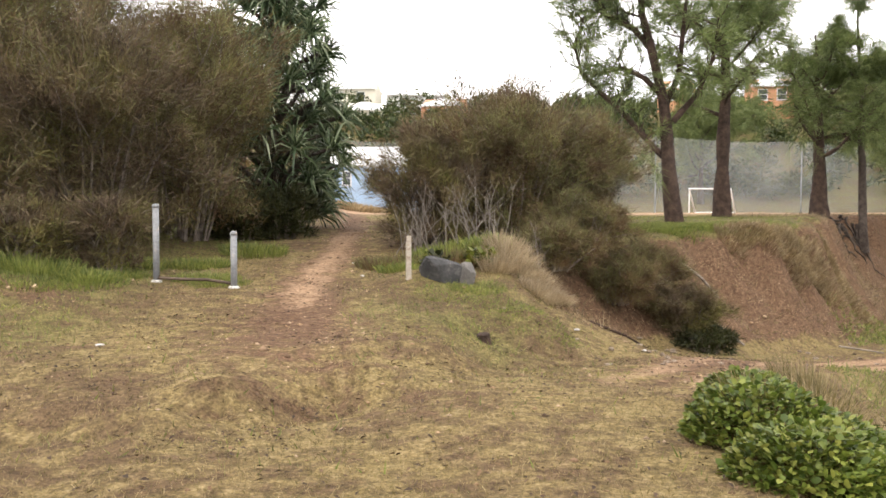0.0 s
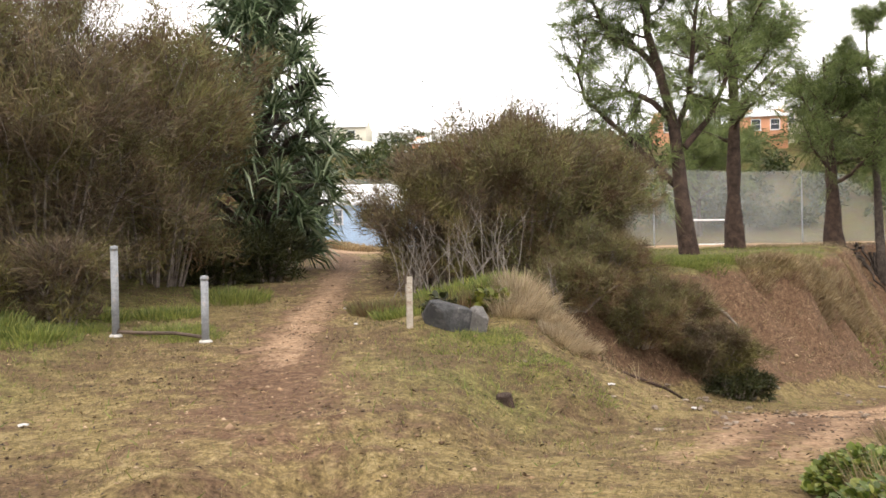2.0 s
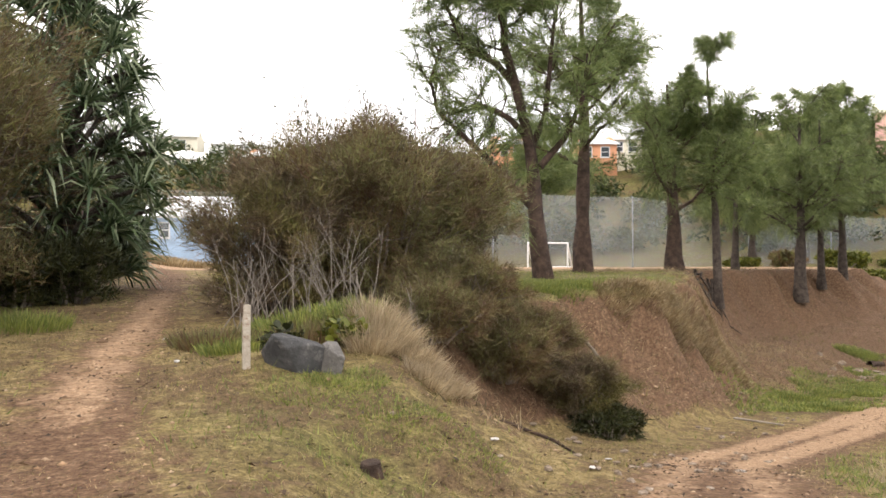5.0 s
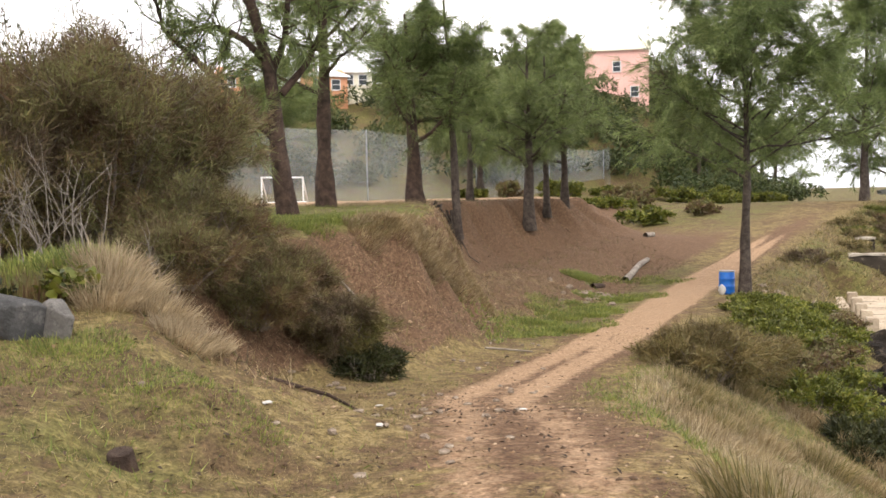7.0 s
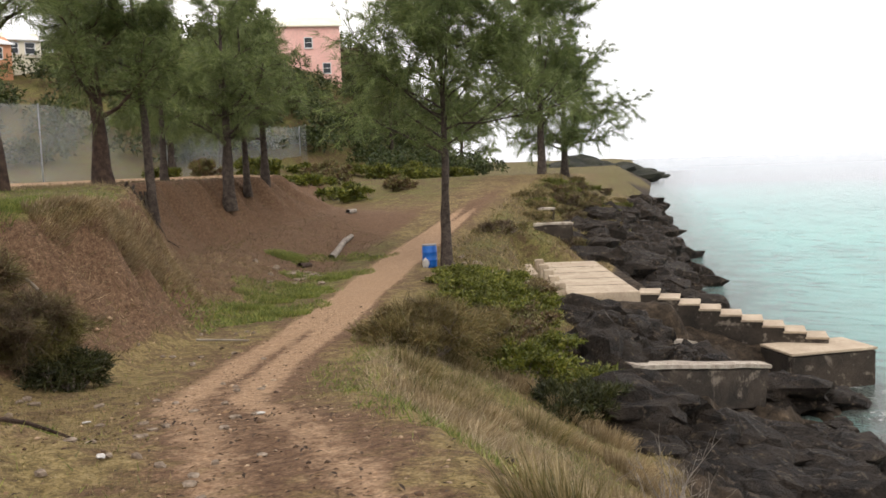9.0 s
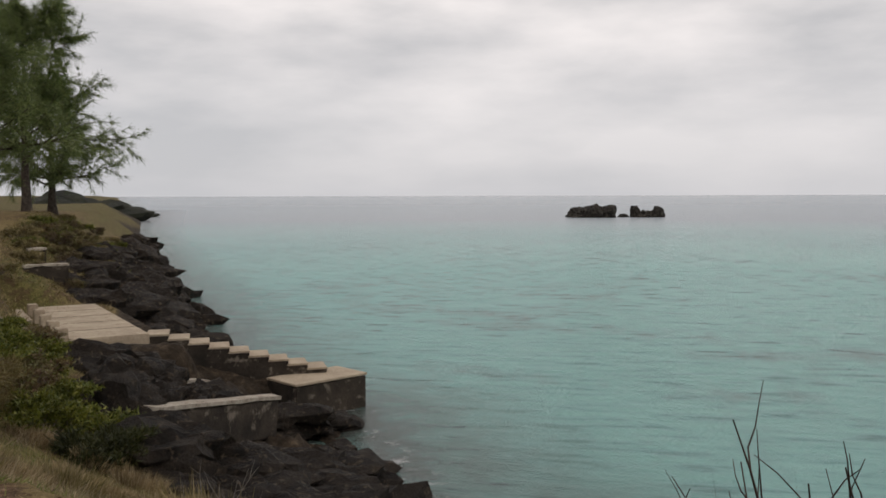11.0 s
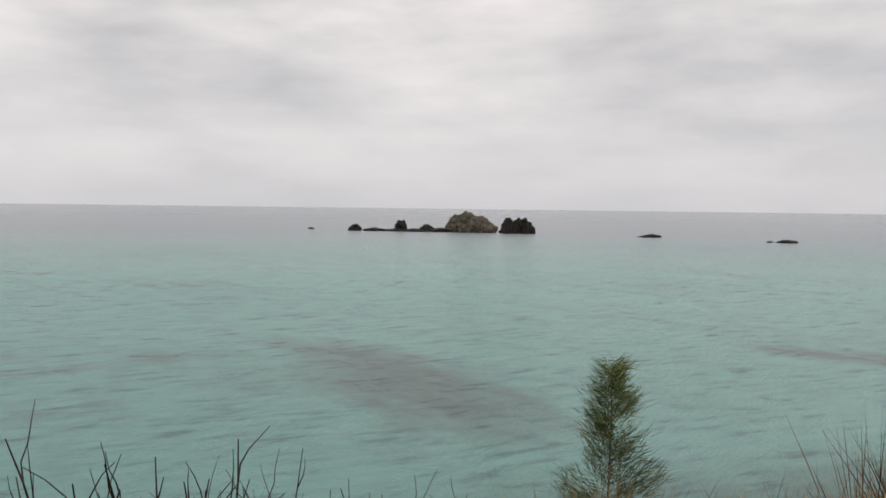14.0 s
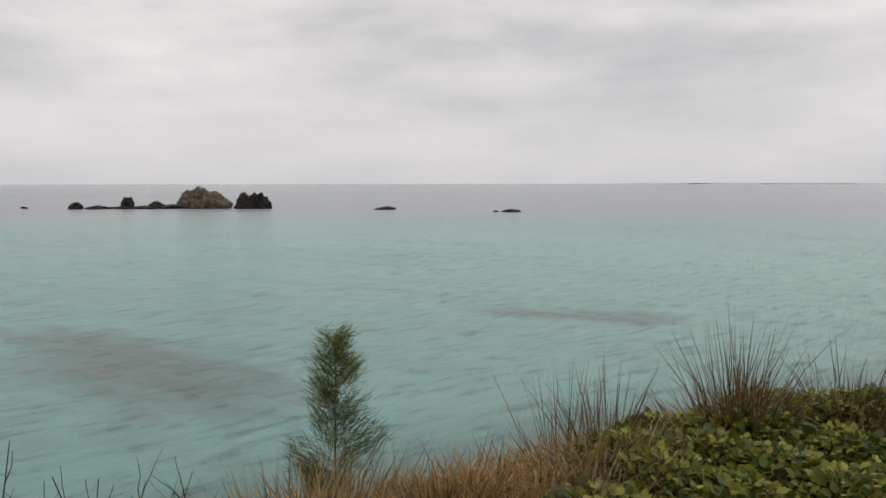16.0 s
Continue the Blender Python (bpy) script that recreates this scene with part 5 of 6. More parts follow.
made = 0
while made < 60:
    px, py = rr.uniform(38, 110), rr.uniform(26, 76)
    zz, _, _, _, _, dd, aa, uu = (float(q) for q in cover(px, py))
    if not 0.66 < uu < 1.02:
        continue
    s = rr.uniform(0.9, 2.0)
    rock("shore_rock", px, py, zz, s * rr.uniform(0.9, 1.7), s * rr.uniform(0.8, 1.3), s * rr.uniform(0.4, 0.8), rr.uniform(0, 360), "jagged dark rock on the far shore", 780 + made, M_SHORE, "shore rocks", 0.7, 3)
    made += 1

# ---- rocks out at sea: bearing from the shore path in degrees, distance, half width, height ----
def isle_at(az, dist):
    return (-1.6 + dist * math.sin(radians(az)), 5.9 + dist * math.cos(radians(az)))


for nm, lab, mt, lumps in (
        ("sea_stack", "pair of dark rock islets standing in the turquoise sea", M_ISLE, [(87.5, 318, 5.2, 4.4), (88.5, 316, 4.4, 5.0), (89.3, 316, 4.2, 4.6), (90.3, 320, 2.2, 1.0), (91.0, 320, 2.4, 4.8), (91.6, 320, 3.6, 2.6), (92.3, 320, 3.0, 3.6)]),
        ("sea_stack", "large pale limestone islet with a low dark reef", M_ISLE_PALE, [(123.0, 300, 6.6, 6.6), (122.3, 301, 4.6, 5.6), (123.8, 299, 5.4, 5.6)]),
        ("sea_stack", "dark forked rock islet beside the large one", M_ISLE, [(125.6, 292, 2.9, 5.2), (126.2, 291, 2.4, 4.8), (126.7, 291, 2.8, 5.2)]),
        ("reef_rock", "low dark reef with small humps breaking the surface", M_ISLE, [(115.8, 305, 2.6, 2.4), (117.0, 304, 3.6, 1.2), (118.4, 303, 5, 0.9), (118.7, 303, 2.6, 4.0), (119.7, 302, 5, 0.9), (120.4, 302, 3.0, 2.4), (121.3, 301, 6, 1.2), (125.4, 296, 2.2, 1.4)]),
        ("reef_rock", "flat dark reef rock just above the water", M_ISLE, [(134.4, 276, 3.2, 0.9)]),
        ("reef_rock", "flat dark reef rock just above the water", M_ISLE, [(142.4, 252, 2.8, 0.8), (141.4, 252, 0.8, 0.4)]),
        ("reef_rock", "flat dark reef rock just above the water", M_ISLE, [(113.1, 320, 1.3, 0.6)])):
    c0 = isle_at(lumps[0][0], lumps[0][1])
    isle = thing(nm, lab, "rock", (*c0, SEA_Z), 0, "rocks at sea")
    for j, (az, ds, hw, hh) in enumerate(lumps):
        cx, cy = isle_at(az, ds)
        crag = part("crag", rock_mesh(np.random.default_rng(700 + j + int(az)), hw * 0.9, hw * 0.8, hh * 0.80, 0.42, 4), mt, isle)
        crag.location = (cx - c0[0], cy - c0[1], 0.1)
M_HEAD = rough_mat("dark_wooded_headland", (0.007, 0.009, 0.005), (0.030, 0.030, 0.017), 0.15, 0.8, 0.95, 0.6, 0.6)
# far headland
for k, (hx, hy, sx, sz) in enumerate([(306, 190, 17, 4.5), (290, 188, 20, 7), (270, 182, 22, 9), (252, 172, 22, 9)]):
    rock("headland_rock", hx, hy, SEA_Z, sx, sx * 0.7, sz * 0.75, 30, "low dark rocky headland running out to sea", 740 + k, M_HEAD, "headland", 0.5, 4)

# air haze over the distant coast, put into its pale grey base colour
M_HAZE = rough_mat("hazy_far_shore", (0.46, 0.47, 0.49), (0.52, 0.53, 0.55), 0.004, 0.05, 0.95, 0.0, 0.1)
far_coast = thing("far_coast", "faint low grey coast on the sea's horizon", "coast", (*isle_at(150, 4300), SEA_Z), 0, "", "structure")
for az, hh in ((151, 3.2), (155, 4.4), (160, 3.6), (165, 3.0)):
    cx, cy = isle_at(az, 4300)
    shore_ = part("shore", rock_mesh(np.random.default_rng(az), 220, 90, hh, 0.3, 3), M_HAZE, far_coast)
    shore_.matrix_world = pose(cx, cy, SEA_Z, 0, 0, -az)

# ---- playing field: mesh fence, goal ----
M_NET, nt_, bs_ = nodes_of("grey_shade_mesh")
bs_.inputs["Base Color"].default_value = (0.42, 0.44, 0.44, 1)
bs_.inputs["Roughness"].default_value = 0.8
t_ = nt_.nodes.new("ShaderNodeBsdfTransparent")
x_ = nt_.nodes.new("ShaderNodeMixShader")
wv = noise_node(nt_, 0.35, 4)
nt_.links.new(ramp_node(nt_, wv.outputs["Fac"], (0.3, (0.17, 0.17, 0.17)), (0.7, (0.36, 0.36, 0.36))), x_.inputs[0])
nt_.links.new(t_.outputs[0], x_.inputs[1])
nt_.links.new(bs_.outputs[0], x_.inputs[2])
nt_.links.new(x_.outputs[0], nt_.nodes["Material Output"].inputs["Surface"])
M_GALV = rough_mat("galvanised_pipe", (0.22, 0.23, 0.23), (0.34, 0.35, 0.35), 3, 40, 0.5, 0.1, 0.002, metal=0.6)
M_WHITE = rough_mat("white_paint", (0.70, 0.70, 0.69), (0.80, 0.80, 0.79), 2, 40, 0.5, 0.15, 0.003)
FEN = [(-8.0, 66.0, 6.6), (4.0, 67.0, 6.8), (16.0, 68.0, 7.1), (28.0, 70.5, 6.9), (40.0, 74.0, 6.5), (50.0, 77.2, 6.2), (59.0, 80.2, 6.0)]
fence = thing("mesh_fence", "tall fence of pipe posts hung with translucent grey mesh", "fence", (-8, 66, 1.3))
for (ax_, ay_, at_), (bx_, by_, bt_) in zip(FEN, FEN[1:]):
    bm = bmesh.new()
    n = 8
    rows_ = []
    for i in range(n + 1):
        k = i / n
        px, py = ax_ + (bx_ - ax_) * k, ay_ + (by_ - ay_) * k
        tp = at_ + (bt_ - at_) * k - 0.18 * math.sin(math.pi * k)
        rows_.append([bm.verts.new((px + 8, py - 66 + 0.12 * math.sin(3.1 * j / 5 + k * 9), -0.05 + (tp - 1.25) * j / 5)) for j in range(6)])
    for a, b in zip(rows_, rows_[1:]):
        for j in range(5):
            bm.faces.new((a[j], b[j], b[j + 1], a[j + 1]))
    part("mesh_panel", bm, M_NET, fence)
for px, py, tp in FEN:
    put("fence_post", mesh_np("fence_post", *tube(np.array([[px + 8, py - 66, -0.3], [px + 8, py - 66, tp - 1.25]]), [0.06, 0.06], 8), M_GALV), fence)
end_panel = bmesh.new()
q = [end_panel.verts.new(p) for p in ((67.0, 14.2, 0.1), (64.2, 9.6, 0.0), (64.2, 9.6, 4.75), (67.0, 14.2, 4.75))]
end_panel.faces.new(q)
part("mesh_panel", end_panel, M_NET, fence)
zg = ground_z(20.6, 64.6)
goal = thing("goal", "white tubular football goal frame on the sandy field", "goal", (20.6, 64.6, zg), 12)
for nm, pts in (("goal_post", [(-3.2, 0, 0), (-3.2, 0, 1.75)]), ("goal_post", [(0, 0, 0), (0, 0, 1.75)]), ("crossbar", [(-3.25, 0, 1.75), (0.05, 0, 1.75)]), ("stay", [(0, 0, 1.75), (1.2, 1.4, 0)]), ("stay", [(-3.2, 0, 1.75), (-2.0, 1.4, 0)]), ("ground_bar", [(-2.0, 1.4, 0.04), (1.2, 1.4, 0.04)])):
    put(nm, mesh_np(nm, *tube(np.array(pts), [0.055, 0.055], 8), M_WHITE), goal)

# ---- buildings ----
M_BLUEWALL = rough_mat("pale_blue_render", (0.36, 0.55, 0.80), (0.42, 0.60, 0.84), 0.6, 10, 0.8, 0.15, 0.01)
M_PINK = rough_mat("salmon_pink_render", (0.80, 0.46, 0.40), (0.85, 0.52, 0.45), 0.5, 10, 0.85, 0.15, 0.01)
M_ORANGE = rough_mat("terracotta_render", (0.58, 0.27, 0.15), (0.66, 0.33, 0.19), 0.5, 10, 0.85)
M_CREAM = rough_mat("cream_render", (0.70, 0.66, 0.52), (0.76, 0.72, 0.60), 0.5, 10, 0.85)
M_GLASS, _, gb = nodes_of("dark_window_glass")
gb.inputs["Base Color"].default_value = (0.03, 0.035, 0.04, 1)
gb.inputs["Roughness"].default_value = 0.08
M_DARKWOOD = rough_mat("dark_brown_shutter", (0.06, 0.03, 0.025), (0.11, 0.06, 0.045), 4, 30, 0.7)


def house(name, x, y, z, turn, w, d, h, rise, wall, roof, label, windows=(), eave=0.35, base=4.0, hip=False):
    """A gabled house with its ridge along x; windows as (face, along, up, width, height)."""
    hs = thing(name, label, "house", (x, y, z), turn)
    bm = bmesh.new()
    prof = [(-d / 2, -base), (d / 2, -base), (d / 2, h), (0, h + rise), (-d / 2, h)]
    a = [bm.verts.new((-w / 2, py, pz)) for py, pz in prof]
    b = [bm.verts.new((w / 2, py, pz)) for py, pz in prof]
    bm.faces.new(a[::-1])
    bm.faces.new(b)
    for i in range(5):
        j = (i + 1) % 5
        bm.faces.new((a[i], a[j], b[j], b[i]))
    part("wall", bm, wall, hs)
    bm = bmesh.new()
    run = d / 2 + eave
    dz = rise * eave / (d / 2)
    inset = run * 0.8 if hip else 0.0
    th = 0.16
    for s in (-1, 1):
        q = [(-w / 2 - eave, s * run, h - dz), (w / 2 + eave, s * run, h - dz), (w / 2 + eave - inset, 0, h + rise + 0.02), (-w / 2 - eave + inset, 0, h + rise + 0.02)]
        lo = [bm.verts.new((px, py, pz + 0.01)) for px, py, pz in q]
        hi = [bm.verts.new((px, py, pz + th)) for px, py, pz in q]
        bm.faces.new(lo if s > 0 else lo[::-1])
        bm.faces.new(hi[::-1] if s > 0 else hi)
        for i in range(4):
            j = (i + 1) % 4
            bm.faces.new((lo[i], lo[j], hi[j], hi[i]))
    part("roof", bm, roof, hs)
    for face, u, v, ww, wh in windows:
        win = part("window", box(-ww / 2 - 0.09, ww / 2 + 0.09, -0.05, 0.03, -wh / 2 - 0.09, wh / 2 + 0.09), M_WHITE, hs, "white painted window frame")
        pane = part("pane", box(-ww / 2, ww / 2, -0.07, -0.045, -wh / 2, wh / 2), M_GLASS, win, "dark reflecting glass")
        bar = part("glazing_bar", box(-ww / 2, ww / 2, -0.085, -0.072, -0.025, 0.025), M_WHITE, win)
        sill = part("sill", box(-ww / 2 - 0.15, ww / 2 + 0.15, -0.14, -0.052, -wh / 2 - 0.15, -wh / 2 - 0.092), M_WHITE, win)
        if face == "south":
            win.location = (u, -d / 2, v)
        elif face == "west":
            win.matrix_local = pose(-w / 2, u, v, 0, 0, -90)
        else:
            win.matrix_local = pose(w / 2, u, v, 0, 0, 90)
    return hs


house("beach_hut", -4.4, 70.5, 1.35, -4, 7.5, 5, 3.6, 1.35, M_BLUEWALL, M_WHITE, "pale blue hut with a white roof at the footpath's end", [("south", -2.7, 2.6, 0.55, 0.95), ("south", -0.6, 2.6, 0.6, 0.9), ("south", 2.0, 2.4, 0.9, 1.0)])
pk = house("pink_house", 76.0, 99.0, 12.4, -38, 8.0, 7.5, 7.2, 1.5, M_PINK, M_CREAM, "tall salmon-pink house above the trees on the hillside", [("west", 0.2, 5.1, 0.9, 1.2), ("west", 0.6, 1.9, 1.5, 1.2), ("south", 0.0, 5.1, 0.9, 1.2), ("south", 2.2, 1.9, 0.9, 1.2)], base=8)
bal = part("balcony", box(4.0, 6.2, -3.7, -1.0, 2.4, 2.6), M_DARKWOOD, pk, "dark wooden balcony")
part("rail", box(4.05, 6.15, -3.7, -3.62, 3.3, 3.4), M_DARKWOOD, bal)
part("awning", box(3.9, 6.4, -3.9, -0.9, 4.2, 4.35), M_DARKWOOD, pk, "flat dark awning")
HOMES = [(-16, 124, 0, 6, 6, 2.4, M_CREAM), (-10.5, 122, -0.6, 5, 5, 2.2, M_CREAM), (0.4, 121, 0.2, 5.5, 5, 2.4, M_ORANGE), (-24, 128, 1.5, 9, 6, 4.2, M_WHITE), (-13, 134, 2.2, 7, 6, 2.6, M_CREAM), (-4, 138, 2.4, 9, 6, 2.4, M_WHITE), (41, 114, 2.4, 5, 5, 2.4, M_ORANGE), (31, 120, 2.2, 4, 4, 2.2, M_ORANGE), (46, 116, 2.6, 4, 5, 2.2, M_CREAM)]
for k, (hx, hy, hz_, w, d, h, mt) in enumerate(HOMES):
    hz_ = ground_z(hx, hy) + hz_ - (1.3 if hx < 5 else 1.4)
    house("hillside_house", hx, hy, hz_, (-8, 6, -14, 10, -5, 8)[k % 6], w, d, h, 1.1, mt, M_WHITE, ("cream" if mt is M_CREAM else "terracotta" if mt is M_ORANGE else "white") + " house with a white roof on the wooded hilltop", [("south", -w * 0.25, h * 0.55, 1.0, 1.2), ("south", w * 0.2, h * 0.55, 1.0, 1.2)], hip=True)

for k, (bx, by) in enumerate([(-5.5, 52), (-6.5, 55), (-4.6, 56), (-7.4, 58), (-5.8, 60), (-4.0, 61), (-6.8, 63)]):
    tussock(bx, by, 1.0, 0.6, 500, "tall yellow grass in front of the blue hut", 1700 + k, M_STRAW, group="yard grass", width=0.04)

# ---- woods on the hill: one mass of leaf clumps ----
def woods(name, label, seed, spots, mat, leaf, per):
    rng = np.random.default_rng(seed)
    spots = np.array(spots)
    zs = cover(spots[:, 0], spots[:, 1])[0]
    n = len(spots) * per
    c = np.repeat(np.c_[spots[:, :2], zs], per, 0)
    r = np.repeat(spots[:, 2], per)[:, None]
    w = unit(rng.normal(0, 1, (n, 3)))
    w[:, 2] = np.abs(w[:, 2]) * 1.1 - 0.25
    lump = 0.75 + 0.35 * np.sin(w[:, :1] * 5 + c[:, :1]) * np.sin(w[:, 1:2] * 6 + c[:, 1:2])
    b = c + w * r * lump * rng.uniform(0.7, 1.05, (n, 1)) + np.array([0, 0, 1]) * r * 0.55
    v, f = blades(b, unit(w + rng.normal(0, 0.8, (n, 3))), leaf * rng.uniform(0.5, 1.4, n), leaf * 0.5 * rng.uniform(0.5, 1.3, n), 0.15, rng)
    return tagged(put(name, mesh_np(name, v, f, mat)), label, "woods", kind="stuff")


rr = np.random.default_rng(800)
spots = []
while len(spots) < 900:
    px, py = rr.uniform(-60, 95), 80 + 75 * rr.uniform(0, 1) ** 1.3
    if px - 0.85 * (py - 5) > 20 or (py < 84 + max(0, (20 - px)) * 0.1 and px < 45):
        continue
    if math.dist((px, py), (72, 94)) < 7 or any(abs(px - hx) < 5 and -3.5 < py - hy < 4 for hx, hy, *_ in HOMES):
        continue
    spots.append((px, py, rr.uniform(1.2, 2.6)))
woods("hill_woods", "dense dark green woods covering the hillside", 801, spots, M_HILL, 0.6, 170)
spots = [(rr.uniform(-45, -9), rr.uniform(26, 75), rr.uniform(1.6, 3.2)) for _ in range(60)] + [(rr.uniform(-4, 8), rr.uniform(71.5, 78), rr.uniform(1.0, 1.8)) for _ in range(16)]
spots += [(-9.5 - rr.uniform(0, 3), rr.uniform(40, 66), rr.uniform(1.0, 1.8)) for _ in range(14)]
woods("scrub_woods", "brown-green scrub woods behind the footpath", 802, spots, M_SCRUB, 0.5, 260)
spots = [(rr.uniform(61, 108), rr.uniform(70, 95), rr.uniform(1.2, 2.8)) for _ in range(130)]
spots = [s_ for s_ in spots if s_[0] - 0.85 * (s_[1] - 5) < 26]
woods("hillside_shrubs", "rounded green shrubs below the pink house", 803, spots, M_HILL, 0.45, 260)

# ---- the edge above the sea ----
for k, (bx, by, r, h, n) in enumerate([(2.1, 5.9, 0.5, 0.36, 850), (2.65, 6.3, 0.55, 0.34, 900), (2.1, 5.1, 0.48, 0.34, 800), (2.7, 5.6, 0.5, 0.3, 800), (2.3, 4.6, 0.4, 0.25, 600), (2.4, 7.0, 0.4, 0.25, 600)]):
    leafy(bx, by, r, h, n * 4, "lush bright green leafy weeds at the lawn's edge", 900 + k, mat=M_WEED, leaf=0.045)
for k, (bx, by, r, h) in enumerate([(2.8, 7.1, 0.35, 0.36), (3.1, 7.3, 0.4, 0.36), (2.5, 6.9, 0.35, 0.36), (3.1, 6.6, 0.35, 0.36), (2.4, 5.6, 0.35, 0.45), (2.8, 6.3, 0.35, 0.42), (3.3, 7.9, 0.35, 0.4), (2.3, 6.2, 0.3, 0.48)]):
    tussock(bx, by, r, h, 900, "dry yellow grass among the green weeds", 920 + k, M_STRAW if k % 2 else M_GRASS, group="edge grass", width=0.007)
for k, (bx, by, r) in enumerate([(0.6, 1.9, 0.36), (0.6, 1.2, 0.36), (0.62, 0.5, 0.38), (1.0, 0.9, 0.45), (0.75, -0.3, 0.45), (1.1, 0.2, 0.45), (0.15, 1.3, 0.38), (-0.3, 0.75, 0.4), (0.2, 0.55, 0.4), (-0.55, 0.2, 0.4), (0.1, -0.2, 0.45), (-0.9, -0.3, 0.45), (0.5, -1.0, 0.42), (0.9, -1.2, 0.45), (0.2, -1.4, 0.4), (1.2, -0.7, 0.4)]):
    leafy(bx, by, r, 0.22, 1200, "green and yellowish leafy creeper along the cliff edge", 930 + k, mat=M_CREEPER, leaf=0.055)
for k, (bx, by, r, h, n) in enumerate([(1.50, 0.45, 0.14, 1.05, 60), (1.34, 0.68, 0.12, 0.9, 45), (1.66, 0.72, 0.12, 1.1, 40), (0.80, -0.30, 0.15, 1.05, 85), (0.98, -0.42, 0.12, 1.0, 55), (0.62, -0.12, 0.10, 0.85, 30), (2.05, 1.25, 0.16, 0.85, 22), (2.35, 1.7, 0.16, 0.8, 22), (2.75, 2.25, 0.16, 1.15, 45), (3.0, 2.0, 0.14, 1.1, 25), (0.35, -1.1, 0.2, 0.8, 50), (0.15, -0.8, 0.16, 0.7, 40), (1.9, 0.9, 0.2, 0.75, 20)]):
    tussock(bx, by, r, h, int(n * 1.5), "tall dark seeding grass stems at the cliff edge", 940 + k, M_STEM, name="tall_grass", width=0.0055, flop=0.42, droop=0.16, group="tall grasses")
for k, (bx, by, r, h) in enumerate([(1.5, 2.2, 0.35, 0.5), (1.15, 1.7, 0.35, 0.5), (1.9, 2.7, 0.35, 0.55), (2.2, 3.1, 0.35, 0.5), (2.4, 2.2, 0.35, 1.0), (1.75, 1.5, 0.35, 0.8), (1.0, -0.5, 0.4, 0.6), (2.8, 1.8, 0.3, 1.2), (2.6, 2.5, 0.3, 1.1), (2.1, 1.9, 0.35, 0.9), (0.9, 1.2, 0.3, 0.42), (3.1, 2.0, 0.25, 1.35), (1.0, 2.0, 0.3, 0.42), (1.3, 1.85, 0.3, 0.45), (0.85, 1.65, 0.28, 0.4), (1.3, 2.3, 0.3, 0.45), (1.25, 1.2, 0.3, 0.5), (1.5, 1.6, 0.3, 0.5), (1.1, 0.85, 0.3, 0.42)]):
    tussock(bx, by, r, h * (1.0, 0.75, 1.15, 0.85)[k % 4], (420, 260, 330)[k % 3], "rusty dry grass clump at the cliff edge", 950 + k, (M_RUST, M_RUST, M_STRAW, M_STEM)[k % 4], name="rusty_grass", width=0.008, flop=0.8, droop=0.5, group="rusty grasses")
sap = thing("casuarina_sapling", "young casuarina sapling with soft grey-green needles at the cliff edge", "sapling", (3.24, 1.43, ground_z(3.24, 1.43)))
rng = np.random.default_rng(960)
sap_h = 0.73 - ground_z(3.24, 1.43)
stem = np.array([[0, 0, -0.05], [0.01, 0.01, sap_h * 0.4], [0.0, 0.0, sap_h * 0.8], [0.0, 0.01, sap_h * 0.96]])
put("stem", mesh_np("stem", *tube(stem, [0.014, 0.011, 0.006, 0.003], 6), M_TWIG), sap)
tw, wy, wood = [], [], []
for q in np.linspace(0.26, 0.97, 44):
    a = rng.uniform(0, 6.28)
    ln = 0.04 + 0.60 * (1 - q) * rng.uniform(0.6, 1.15)
    s = wander(rng, (0, 0, sap_h * q), unit(np.array([math.cos(a), math.sin(a), 0.3])), ln, 5, 0.1, 0.12)
    wood.append(tube(s, np.linspace(0.004, 0.0015, 6), 3))
    tw.append(s[1:])
    wy.append(np.repeat(unit(s[-1:] - s[:1]), 5, 0))
for w_ in wood:
    put("twig", mesh_np("twig", *w_, M_TWIG), sap)
put("foliage", mesh_np("foliage", *sprays(rng, np.concatenate(tw), np.concatenate(wy), 30, 0.11, 0.0048, 0.32, 0.0), M_NEEDLE), sap)
for k, (bx, by, h, n, sp) in enumerate([(3.36, 4.97, 1.4, 16, 0.26), (3.2, 4.5, 1.32, 16, 0.30), (3.5, 5.4, 1.3, 8, 0.4), (2.9, 3.7, 1.12, 9, 0.28), (3.1, 3.2, 1.05, 7, 0.3), (2.9, 2.6, 1.0, 8, 0.28), (3.3, 4.0, 1.3, 9, 0.32)]):
    twiggy(bx, by, h, n, "bare dark twigs rising from the cliff edge", 970 + k, M_DARK_TWIG, spread=sp * 1.3, rad=0.015 if k < 2 else 0.010, group="cliff-edge twigs", sub=4)
for k, (bx, by, h) in enumerate([(3.3, 4.8, 1.25), (3.1, 4.2, 1.15), (3.0, 3.6, 1.0), (3.2, 5.1, 1.2)]):
    tussock(bx, by, 0.3, h, 40, "thin dry grass stems at the cliff edge", 980 + k, M_STEM, name="thin_grass", width=0.006, flop=0.5, droop=0.1, group="thin grasses")

